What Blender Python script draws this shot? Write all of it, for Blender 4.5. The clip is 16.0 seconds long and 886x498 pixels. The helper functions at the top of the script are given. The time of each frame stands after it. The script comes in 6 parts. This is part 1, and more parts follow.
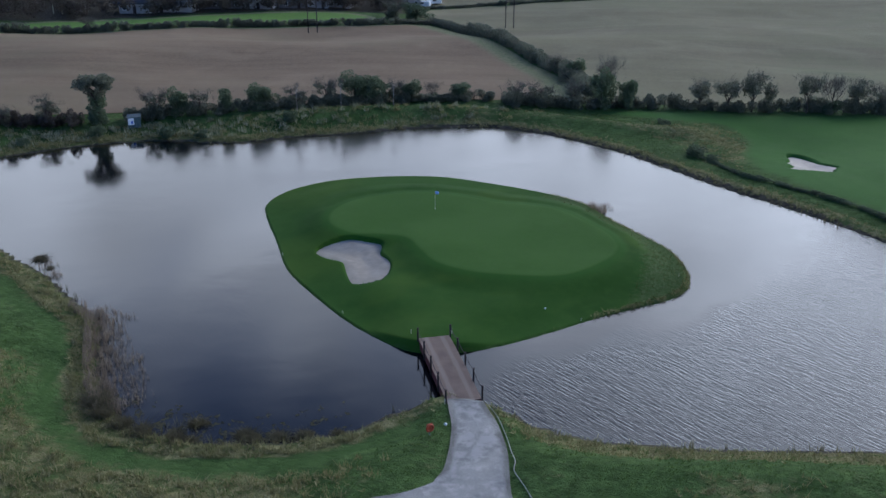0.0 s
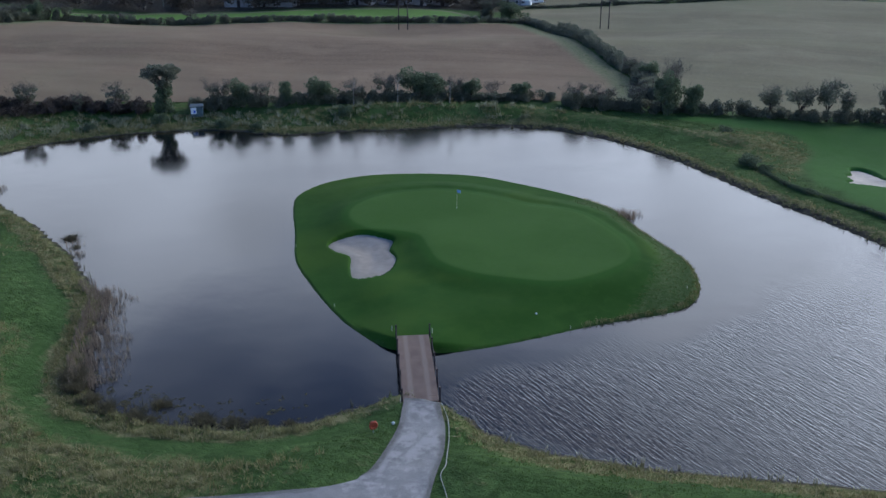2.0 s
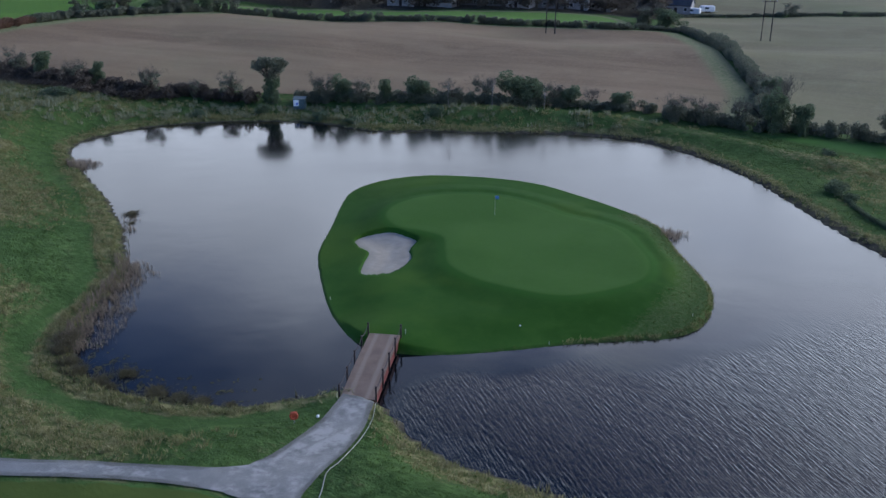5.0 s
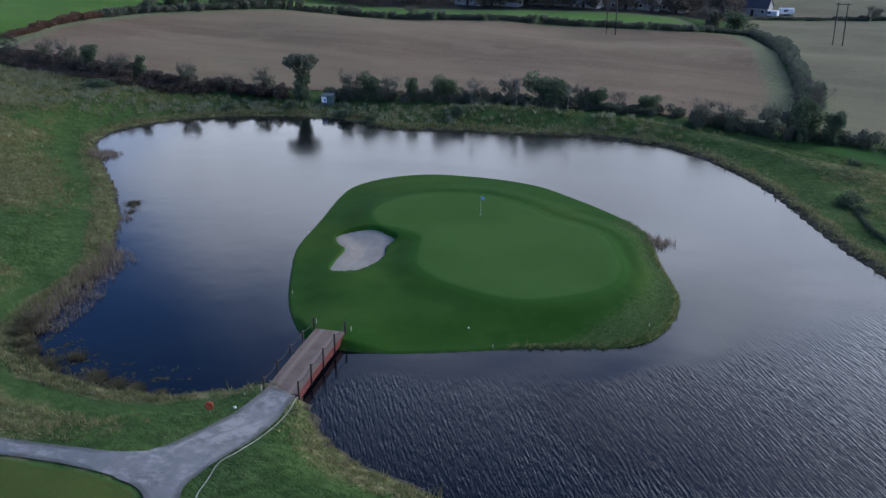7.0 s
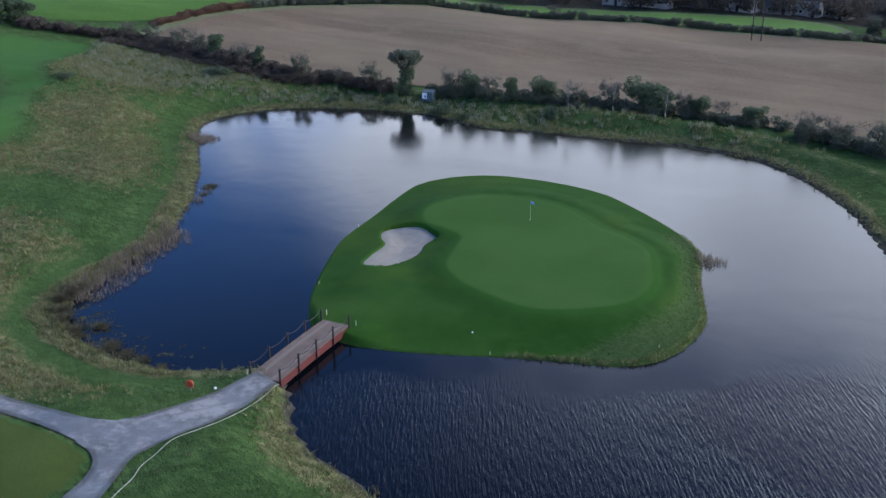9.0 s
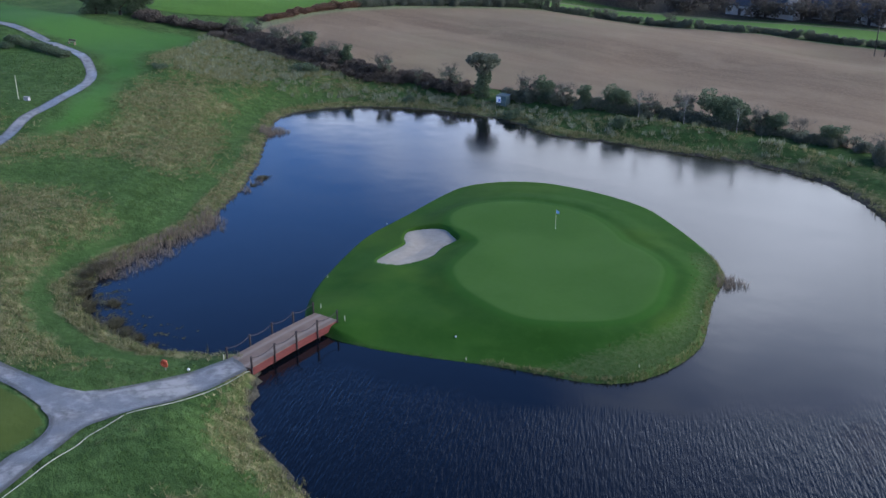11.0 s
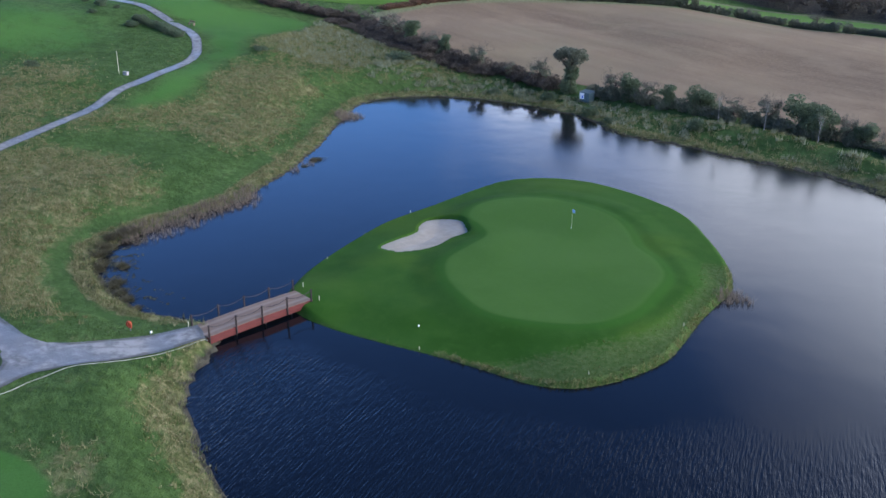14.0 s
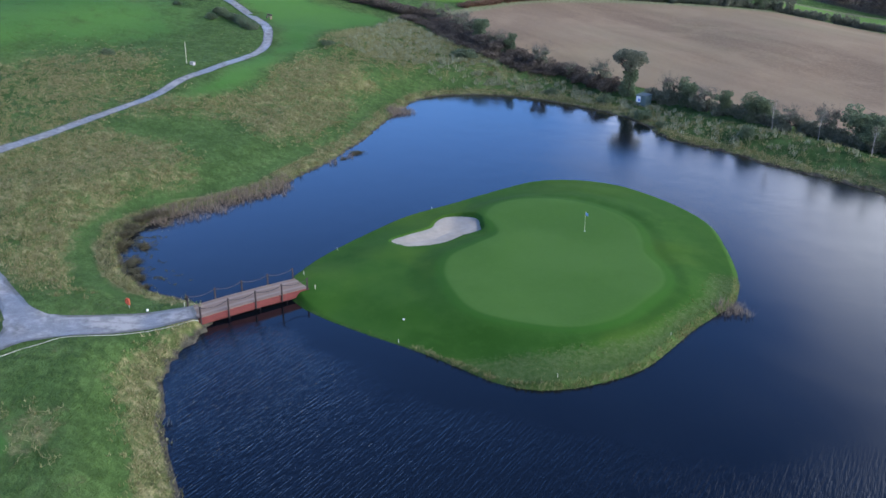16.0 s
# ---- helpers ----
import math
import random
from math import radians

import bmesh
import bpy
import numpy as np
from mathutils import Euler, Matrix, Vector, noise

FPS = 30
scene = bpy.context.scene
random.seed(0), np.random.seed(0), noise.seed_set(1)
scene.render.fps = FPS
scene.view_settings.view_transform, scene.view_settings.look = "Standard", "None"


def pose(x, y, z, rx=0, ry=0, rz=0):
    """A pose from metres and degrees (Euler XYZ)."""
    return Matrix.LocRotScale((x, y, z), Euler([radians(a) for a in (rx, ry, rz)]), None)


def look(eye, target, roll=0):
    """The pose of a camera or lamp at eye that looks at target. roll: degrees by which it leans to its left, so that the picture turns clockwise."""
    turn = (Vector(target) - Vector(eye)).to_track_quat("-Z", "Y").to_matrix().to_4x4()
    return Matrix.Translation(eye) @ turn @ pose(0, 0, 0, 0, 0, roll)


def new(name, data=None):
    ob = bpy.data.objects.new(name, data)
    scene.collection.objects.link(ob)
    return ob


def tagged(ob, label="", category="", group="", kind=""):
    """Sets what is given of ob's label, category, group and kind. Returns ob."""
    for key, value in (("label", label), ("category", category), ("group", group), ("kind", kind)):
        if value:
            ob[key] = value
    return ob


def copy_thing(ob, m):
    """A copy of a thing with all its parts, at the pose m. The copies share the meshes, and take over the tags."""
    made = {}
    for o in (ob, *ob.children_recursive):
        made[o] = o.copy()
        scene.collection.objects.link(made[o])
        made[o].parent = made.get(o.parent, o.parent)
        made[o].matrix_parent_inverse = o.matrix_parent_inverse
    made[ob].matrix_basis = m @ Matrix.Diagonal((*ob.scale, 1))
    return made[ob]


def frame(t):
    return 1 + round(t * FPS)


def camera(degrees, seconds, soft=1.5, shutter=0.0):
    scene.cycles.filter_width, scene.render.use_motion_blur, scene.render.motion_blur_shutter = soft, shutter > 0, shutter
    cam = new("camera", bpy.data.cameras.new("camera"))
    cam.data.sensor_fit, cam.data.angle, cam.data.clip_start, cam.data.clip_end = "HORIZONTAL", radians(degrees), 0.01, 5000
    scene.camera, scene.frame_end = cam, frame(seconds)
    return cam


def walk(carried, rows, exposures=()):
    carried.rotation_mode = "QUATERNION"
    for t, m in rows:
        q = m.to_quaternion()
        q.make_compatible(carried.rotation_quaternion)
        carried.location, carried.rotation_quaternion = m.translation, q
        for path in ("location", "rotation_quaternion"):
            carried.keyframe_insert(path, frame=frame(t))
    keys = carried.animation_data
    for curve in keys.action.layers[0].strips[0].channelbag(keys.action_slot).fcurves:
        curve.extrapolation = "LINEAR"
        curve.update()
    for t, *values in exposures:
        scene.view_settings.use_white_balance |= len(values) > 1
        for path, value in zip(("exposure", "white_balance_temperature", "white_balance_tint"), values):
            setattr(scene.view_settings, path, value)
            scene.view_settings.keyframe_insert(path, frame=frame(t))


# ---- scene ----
cam = camera(49.9, 16.0)
METRES, EYE, TILT, LEAN, TURN = 100.0, 38.4, -22.0, 0.0, 0.0
EXPOSURE = 1.1
ROWS = [
    (0.0, 0.0, 0.0, 0.0, 0.0, 0.0, 0.0),
    (0.5, 0.0292, 0.0013, -0.0, 1.55, -0.03, -0.65),
    (1.0, 0.0584, 0.0047, 0.0007, 3.09, -0.08, -1.24),
    (1.5, 0.0877, 0.0094, 0.0016, 5.03, -0.14, -1.96),
    (2.0, 0.1175, 0.0137, 0.0029, 7.36, -0.24, -2.89),
    (2.5, 0.1482, 0.0186, 0.0041, 9.8, -0.37, -3.9),
    (3.0, 0.1788, 0.0236, 0.0065, 11.66, -0.49, -4.6),
    (3.5, 0.2084, 0.0304, 0.0096, 13.36, -0.61, -5.32),
    (4.0, 0.238, 0.0385, 0.0136, 15.52, -0.81, -6.21),
    (6.5, 0.3845, 0.0921, 0.0349, 23.69, -1.84, -9.12),
    (7.0, 0.4143, 0.1073, 0.0409, 25.33, -2.16, -9.61),
    (7.5, 0.4437, 0.1242, 0.0477, 27.7, -2.59, -10.37),
    (8.0, 0.4741, 0.1421, 0.0555, 30.46, -3.19, -11.3),
    (8.5, 0.5039, 0.1612, 0.0638, 33.14, -3.78, -12.18),
    (9.0, 0.5326, 0.1805, 0.0731, 36.19, -4.49, -13.2),
    (11.5, 0.6551, 0.2834, 0.1168, 47.4, -7.22, -16.67),
    (12.0, 0.6762, 0.3057, 0.125, 49.54, -7.85, -17.19),
    (12.5, 0.6956, 0.3286, 0.1338, 51.79, -8.61, -17.72),
    (13.0, 0.7121, 0.3517, 0.1419, 53.33, -9.16, -18.08),
    (13.5, 0.7261, 0.3754, 0.1492, 55.11, -9.81, -18.51),
    (14.0, 0.7395, 0.3983, 0.1577, 57.15, -10.55, -18.94),
    (14.5, 0.7529, 0.4205, 0.167, 59.27, -11.28, -19.34),
    (15.0, 0.7662, 0.4417, 0.1757, 61.01, -11.88, -19.68),
    (15.5, 0.7811, 0.4621, 0.1849, 62.93, -12.55, -20.03),
    (16.0, 0.7965, 0.483, 0.1941, 64.78, -13.23, -20.36),
]
walk(cam, [(t, pose(0, 0, EYE, TILT, LEAN, TURN) @ pose(METRES * x, METRES * y, METRES * z, 90 + pitch, roll, yaw)) for t, x, y, z, yaw, pitch, roll in ROWS],
     exposures=[(t, EXPOSURE + s, kelvin, tint) for t, s, kelvin, tint in ((0.0, -1.14, 5780, 10.5), (4.0, -1.06, 5780, 10.5), (7.0, -1.06, 5800, 11), (9.0, -0.74, 5860, 11.5), (12.5, -0.55, 5920, 12), (16.0, -0.14, 6060, 12.5))])

# ---- sky, sun and exposure ----
world = bpy.data.worlds.new("overcast_sky")
scene.world = world
world.use_nodes = True
SUN_UP, SUN_AZ = 27.0, 48.0          # degrees above the horizon; degrees clockwise from +y
wn, wl = world.node_tree.nodes, world.node_tree.links
wn.clear()


def wnode(kind, **props):
    n = wn.new(kind)
    for key, value in props.items():
        if key == "operation":
            n.operation = value
        elif key == "blend_type":
            n.data_type, n.blend_type = "RGBA", value
    return n


def wmath(op, a, b=None, c=None):
    n = wnode("ShaderNodeMath", operation=op)
    for i, v in enumerate((a, b, c)):
        if v is None:
            continue
        if isinstance(v, (int, float)):
            n.inputs[i].default_value = v
        else:
            wl.new(v, n.inputs[i])
    return n.outputs[0]


sky = wn.new("ShaderNodeTexSky")
sky.sky_type, sky.sun_disc = "NISHITA", False
sky.sun_elevation, sky.sun_rotation = radians(SUN_UP), radians(SUN_AZ)
sky.air_density, sky.dust_density, sky.ozone_density = 1.2, 0.6, 3.0
coord = wn.new("ShaderNodeTexCoord")
sep = wn.new("ShaderNodeSeparateXYZ")
wl.new(coord.outputs["Generated"], sep.inputs[0])
up = wmath("MAXIMUM", sep.outputs[2], 0.0)
flat = wmath("ADD", up, 0.25)
comb = wn.new("ShaderNodeCombineXYZ")
wl.new(wmath("DIVIDE", sep.outputs[0], flat), comb.inputs[0])
wl.new(wmath("DIVIDE", sep.outputs[1], flat), comb.inputs[1])
cloud = wn.new("ShaderNodeTexNoise")
cloud.inputs["Scale"].default_value, cloud.inputs["Detail"].default_value = 1.4, 6.0
cloud.inputs["Roughness"].default_value, cloud.inputs["Distortion"].default_value = 0.55, 0.3
wl.new(comb.outputs[0], cloud.inputs["Vector"])
# cloud cover: a bank low in the north that climbs high in the north-east; clear sky overhead and to the west
azimuth = wmath("MULTIPLY", wmath("ARCTAN2", sep.outputs[0], sep.outputs[1]), 180 / math.pi)
height = wmath("MULTIPLY", wmath("ARCSINE", up), 180 / math.pi)


def wrange(value, a, b, lo, hi):
    n = wn.new("ShaderNodeMapRange")
    n.interpolation_type = "SMOOTHSTEP"
    for key, x in (("From Min", a), ("From Max", b), ("To Min", lo), ("To Max", hi)):
        n.inputs[key].default_value = x
    wl.new(value, n.inputs["Value"])
    return n.outputs[0]


top = wmath("ADD", wrange(azimuth, -57, -36, 5, 29.5), wmath("SUBTRACT", wrange(azimuth, -3, 30, 0, 21), wrange(azimuth, -24, -8, 0, 3)))
top = wmath("SUBTRACT", top, wrange(azimuth, 42, 115, 0, 40))
cover = wmath("ADD", wmath("DIVIDE", wmath("SUBTRACT", top, height), 16.0), wmath("MULTIPLY", wmath("SUBTRACT", cloud.outputs["Fac"], 0.5), 3.0))
ramp = wn.new("ShaderNodeMapRange")
ramp.interpolation_type = "SMOOTHSTEP"
ramp.inputs["From Min"].default_value, ramp.inputs["From Max"].default_value = -0.55, 0.55
wl.new(cover, ramp.inputs["Value"])
clear = wn.new("ShaderNodeVectorMath")
clear.operation = "SCALE"
deep = wn.new("ShaderNodeMapRange")          # the blue deepens overhead
deep.interpolation_type = "SMOOTHSTEP"
for key, value in (("From Min", 0.22), ("From Max", 0.62), ("To Min", 0.165), ("To Max", 0.078)):
    deep.inputs[key].default_value = value
wl.new(up, deep.inputs["Value"])
wl.new(deep.outputs[0], clear.inputs["Scale"])
wl.new(sky.outputs[0], clear.inputs[0])
mix = wn.new("ShaderNodeMix")
mix.data_type = "RGBA"
wl.new(ramp.outputs[0], mix.inputs[0])
tone = wn.new("ShaderNodeVectorMath")
tone.operation = "MULTIPLY"
tone.inputs[1].default_value = (0.71, 1.0, 1.58)
wl.new(clear.outputs[0], tone.inputs[0])
wl.new(tone.outputs[0], mix.inputs[6])
sun_to = (math.sin(radians(SUN_AZ)) * math.cos(radians(SUN_UP)), math.cos(radians(SUN_AZ)) * math.cos(radians(SUN_UP)), math.sin(radians(SUN_UP)))
toward = wmath("ADD", wmath("ADD", wmath("MULTIPLY", sep.outputs[0], sun_to[0]), wmath("MULTIPLY", sep.outputs[1], sun_to[1])), wmath("MULTIPLY", sep.outputs[2], sun_to[2]))
lit = wn.new("ShaderNodeMapRange")           # the cloud is brighter round the hidden sun
lit.interpolation_type = "SMOOTHSTEP"
for key, value in (("From Min", 0.50), ("From Max", 1.0), ("To Min", 1.10), ("To Max", 1.95)):
    lit.inputs[key].default_value = value
wl.new(toward, lit.inputs["Value"])
shine = wn.new("ShaderNodeVectorMath")
shine.operation = "SCALE"
shine.inputs[0].default_value = (1.83, 1.91, 2.06)
rag = wn.new("ShaderNodeTexNoise")           # ragged lighter and darker folds in the cloud
rag.inputs["Scale"].default_value, rag.inputs["Detail"].default_value, rag.inputs["Distortion"].default_value = 2.6, 5.0, 0.6
wl.new(comb.outputs[0], rag.inputs["Vector"])
wl.new(wmath("MULTIPLY", lit.outputs[0], wrange(rag.outputs["Fac"], 0.34, 0.66, 0.80, 1.20)), shine.inputs["Scale"])
wl.new(shine.outputs[0], mix.inputs[7])
back = wn.new("ShaderNodeBackground")
back.inputs["Strength"].default_value = 1.0
wl.new(mix.outputs[2], back.inputs["Color"])
wout = wn.new("ShaderNodeOutputWorld")
wl.new(back.outputs[0], wout.inputs[0])

sun = new("sun", bpy.data.lights.new("sun", "SUN"))
sun.data.energy, sun.data.angle, sun.data.color = 1.2, radians(30), (1.0, 0.88, 0.72)
sa, se = radians(SUN_AZ), radians(SUN_UP)
sun.matrix_world = look((0, 0, 0), (-math.sin(sa) * math.cos(se), -math.cos(sa) * math.cos(se), -math.sin(se)))

# ---- materials ----


class Mat:
    """A node material with short calls for the nodes used here."""

    def __init__(self, name, rough=0.8, spec=0.3):
        self.m = bpy.data.materials.new(name)
        self.m.use_nodes = True
        self.n, self.l = self.m.node_tree.nodes, self.m.node_tree.links
        self.b = self.n["Principled BSDF"]
        self.b.inputs["Roughness"].default_value = rough
        self.b.inputs["Specular IOR Level"].default_value = spec
        self.geo = self.n.new("ShaderNodeNewGeometry")
        self.tex = self.n.new("ShaderNodeTexCoord")

    def put(self, value, socket):
        if isinstance(value, (int, float)):
            socket.default_value = value
        elif isinstance(value, tuple):
            socket.default_value = (*value, 1) if len(value) == 3 and len(socket.default_value) == 4 else value
        else:
            self.l.new(value, socket)

    def noise(self, scale, detail=4.0, rough=0.55, stretch=(1, 1, 1), turn=0.0, space="Position", warp=0.0):
        mp = self.n.new("ShaderNodeMapping")
        mp.vector_type = "TEXTURE"
        mp.inputs["Scale"].default_value = tuple(1 / s for s in stretch)
        mp.inputs["Rotation"].default_value = (0, 0, radians(turn))
        self.l.new(self.geo.outputs["Position"] if space == "Position" else self.tex.outputs[space], mp.inputs[0])
        t = self.n.new("ShaderNodeTexNoise")
        t.inputs["Scale"].default_value, t.inputs["Detail"].default_value, t.inputs["Roughness"].default_value = scale, detail, rough
        t.inputs["Distortion"].default_value = warp
        self.l.new(mp.outputs[0], t.inputs["Vector"])
        return t.outputs["Fac"]

    def step(self, v, a, b, lo=0.0, hi=1.0):
        r = self.n.new("ShaderNodeMapRange")
        r.interpolation_type = "SMOOTHSTEP"
        for key, x in (("Value", v), ("From Min", a), ("From Max", b), ("To Min", lo), ("To Max", hi)):
            self.put(x, r.inputs[key])
        return r.outputs[0]

    def math(self, op, a, b=0.0):
        r = self.n.new("ShaderNodeMath")
        r.operation = op
        self.put(a, r.inputs[0]), self.put(b, r.inputs[1])
        return r.outputs[0]

    def mix(self, f, a, b, how="MIX"):
        r = self.n.new("ShaderNodeMix")
        r.data_type, r.blend_type = "RGBA", how
        self.put(f, r.inputs[0]), self.put(a, r.inputs[6]), self.put(b, r.inputs[7])
        return r.outputs[2]

    def attr(self, name):
        r = self.n.new("ShaderNodeAttribute")
        r.attribute_name = name
        return r.outputs["Fac"]

    def bump(self, h, strength, dist, base=None):
        r = self.n.new("ShaderNodeBump")
        self.put(strength, r.inputs["Strength"])
        r.inputs["Distance"].default_value = dist
        self.l.new(h, r.inputs["Height"])
        if base is not None:
            self.l.new(base, r.inputs["Normal"])
        return r.outputs[0]

    def done(self, colour, normal=None, rough=None):
        self.put(colour, self.b.inputs["Base Color"])
        if normal is not None:
            self.l.new(normal, self.b.inputs["Normal"])
        if rough is not None:
            self.put(rough, self.b.inputs["Roughness"])
        return self.m


def plain(name, colour, dark=0.75, scale=6.0, rough=0.7, spec=0.3, metal=0.0, bump=0.01, stretch=(1, 1, 1), space="Object"):
    """A painted or raw surface with grain at two scales."""
    k = Mat(name, rough, spec)
    k.b.inputs["Metallic"].default_value = metal
    a, b = k.noise(scale, 3, stretch=stretch, space=space), k.noise(scale * 9, 3, stretch=stretch, space=space)
    low = tuple(c * dark for c in colour)
    c = k.mix(k.step(a, 0.3, 0.7), low, colour)
    c = k.mix(k.step(b, 0.35, 0.75, 0, 0.35), c, tuple(x * dark * 0.8 for x in colour))
    return k.done(c, k.bump(b, 0.4, bump))


def leaf_mat(name, dark, light, tip=None):
    k = Mat(name, 0.75, 0.15)
    info = k.n.new("ShaderNodeObjectInfo")
    c = k.mix(k.geo.outputs["Random Per Island"], dark, light)
    if tip:
        c = k.mix(k.step(k.geo.outputs["Random Per Island"], 0.82, 0.86), c, tip)
    c = k.mix(k.math("MULTIPLY", info.outputs["Random"], 0.5), c, tuple((x + y) * 0.42 for x, y in zip(dark, light)))
    k.done(c)
    thin = k.n.new("ShaderNodeBsdfTranslucent")
    k.put(k.mix(0.6, c, tuple(min(1.0, x * 1.6) for x in light)), thin.inputs["Color"])
    both = k.n.new("ShaderNodeMixShader")
    both.inputs[0].default_value = 0.38
    k.l.new(k.b.outputs[0], both.inputs[1])
    k.l.new(thin.outputs[0], both.inputs[2])
    k.l.new(both.outputs[0], k.n["Material Output"].inputs["Surface"])
    return k.m


def grass_land():
    """Ground of the course: mown turf, rough, straw-coloured tussocks and bare wet bank, by distance fields."""
    k = Mat("grass_land", 0.9, 0.05)
    big, mid, fine, blade = k.noise(0.035, 4), k.noise(0.22, 5, 0.6), k.noise(1.4, 4, 0.7, stretch=(0.8, 1.4, 1), turn=-25), k.noise(7, 4, 0.75)
    clump = k.noise(0.85, 4, 0.62, stretch=(0.75, 1.3, 1), turn=20, warp=0.5)
    mown, straw, edge = k.attr("mown"), k.attr("straw"), k.attr("edge")
    rough = k.mix(k.step(mid, 0.3, 0.7), (0.056, 0.102, 0.027), (0.084, 0.138, 0.040))
    # shade between the tussocks, put into the colour as darker blotches
    rough = k.mix(k.step(clump, 0.42, 0.62, 0, 0.6), rough, (0.028, 0.056, 0.014))
    rough = k.mix(k.step(fine, 0.45, 0.62, 0, 0.4), rough, (0.018, 0.038, 0.010))
    hay = k.mix(k.step(clump, 0.40, 0.6), (0.096, 0.110, 0.038), (0.228, 0.208, 0.098))
    hay = k.mix(k.step(blade, 0.45, 0.7, 0, 0.6), hay, (0.052, 0.066, 0.020))
    patch = k.math("ADD", straw, k.math("MULTIPLY", k.math("SUBTRACT", mid, 0.5), 1.6))
    patch = k.math("ADD", patch, k.math("MULTIPLY", k.math("SUBTRACT", fine, 0.5), 1.1))
    c = k.mix(k.step(patch, 0.32, 0.85), rough, hay)
    turf = k.mix(k.step(big, 0.35, 0.65), (0.040, 0.110, 0.021), (0.060, 0.140, 0.030))
    turf = k.mix(k.step(mid, 0.4, 0.7, 0, 0.35), turf, (0.060, 0.124, 0.034))
    turf = k.mix(k.step(blade, 0.4, 0.7, 0, 0.3), turf, (0.024, 0.066, 0.009))
    turf = k.mix(k.step(k.math("ADD", k.attr("tee"), k.math("MULTIPLY", k.math("SUBTRACT", fine, 0.5), 0.3)), 0.4, 0.6), turf, k.mix(k.step(mid, 0.35, 0.7), (0.056, 0.080, 0.017), (0.070, 0.096, 0.022)))
    turf = k.mix(k.step(k.math("ADD", k.attr("band"), k.math("MULTIPLY", k.math("SUBTRACT", fine, 0.5), 0.5)), 0.3, 0.7), turf, k.mix(k.step(fine, 0.4, 0.62), (0.026, 0.060, 0.014), (0.046, 0.090, 0.022)))
    m = k.step(k.math("ADD", mown, k.math("ADD", k.math("MULTIPLY", k.math("SUBTRACT", mid, 0.5), 0.8), k.math("MULTIPLY", k.math("SUBTRACT", fine, 0.5), 0.4))), 0.3, 0.7)
    c = k.mix(m, c, turf)
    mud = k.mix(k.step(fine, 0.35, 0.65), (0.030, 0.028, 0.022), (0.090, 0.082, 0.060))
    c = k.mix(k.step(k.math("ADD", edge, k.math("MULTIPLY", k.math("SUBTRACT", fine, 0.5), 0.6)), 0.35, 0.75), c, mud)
    h = k.math("ADD", k.math("MULTIPLY", fine, 0.7), k.math("MULTIPLY", blade, 0.3))
    s = k.math("SUBTRACT", 0.9, k.math("MULTIPLY", m, 0.7))
    return k.done(c, k.bump(h, s, 0.42))


def grass_isle():
    """Island turf: the fine putting surface, its mown surrounds with passes of the mower, and unmown banks."""
    k = Mat("island_turf", 0.9, 0.05)
    big, mid, fine, blade = k.noise(0.08, 4), k.noise(0.5, 5, 0.6), k.noise(2.2, 5, 0.65), k.noise(11, 4, 0.7)
    green, wild = k.attr("green"), k.attr("wild")
    c = k.mix(k.step(big, 0.35, 0.65), (0.022, 0.066, 0.008), (0.031, 0.084, 0.012))
    c = k.mix(k.step(mid, 0.4, 0.68, 0, 0.5), c, (0.040, 0.098, 0.015))
    c = k.mix(k.step(k.noise(0.045, 3, 0.6, warp=0.6), 0.47, 0.66, 0, 0.7), c, (0.058, 0.112, 0.014))
    c = k.mix(k.step(blade, 0.4, 0.7, 0, 0.35), c, (0.014, 0.048, 0.006))
    putt = k.mix(k.step(big, 0.35, 0.65), (0.044, 0.104, 0.018), (0.054, 0.118, 0.023))
    putt = k.mix(k.step(fine, 0.45, 0.75, 0, 0.2), putt, (0.068, 0.124, 0.034))
    collar = k.step(green, -1.5, -0.5)
    c = k.mix(k.math("MULTIPLY", collar, 0.7), c, (0.030, 0.092, 0.012))
    c = k.mix(k.step(green, -0.25, 0.25), c, putt)
    long = k.mix(k.step(fine, 0.35, 0.65), (0.040, 0.082, 0.018), (0.078, 0.112, 0.038))
    long = k.mix(k.step(blade, 0.4, 0.7, 0, 0.5), long, (0.028, 0.050, 0.010))
    w = k.step(k.math("ADD", wild, k.math("MULTIPLY", k.math("SUBTRACT", fine, 0.5), 1.1)), 0.25, 0.9)
    c = k.mix(w, c, long)
    return k.done(c, k.bump(k.math("ADD", k.math("MULTIPLY", fine, 0.5), k.math("MULTIPLY", blade, 0.5)), k.math("ADD", 0.12, k.math("MULTIPLY", w, 0.7)), 0.15))


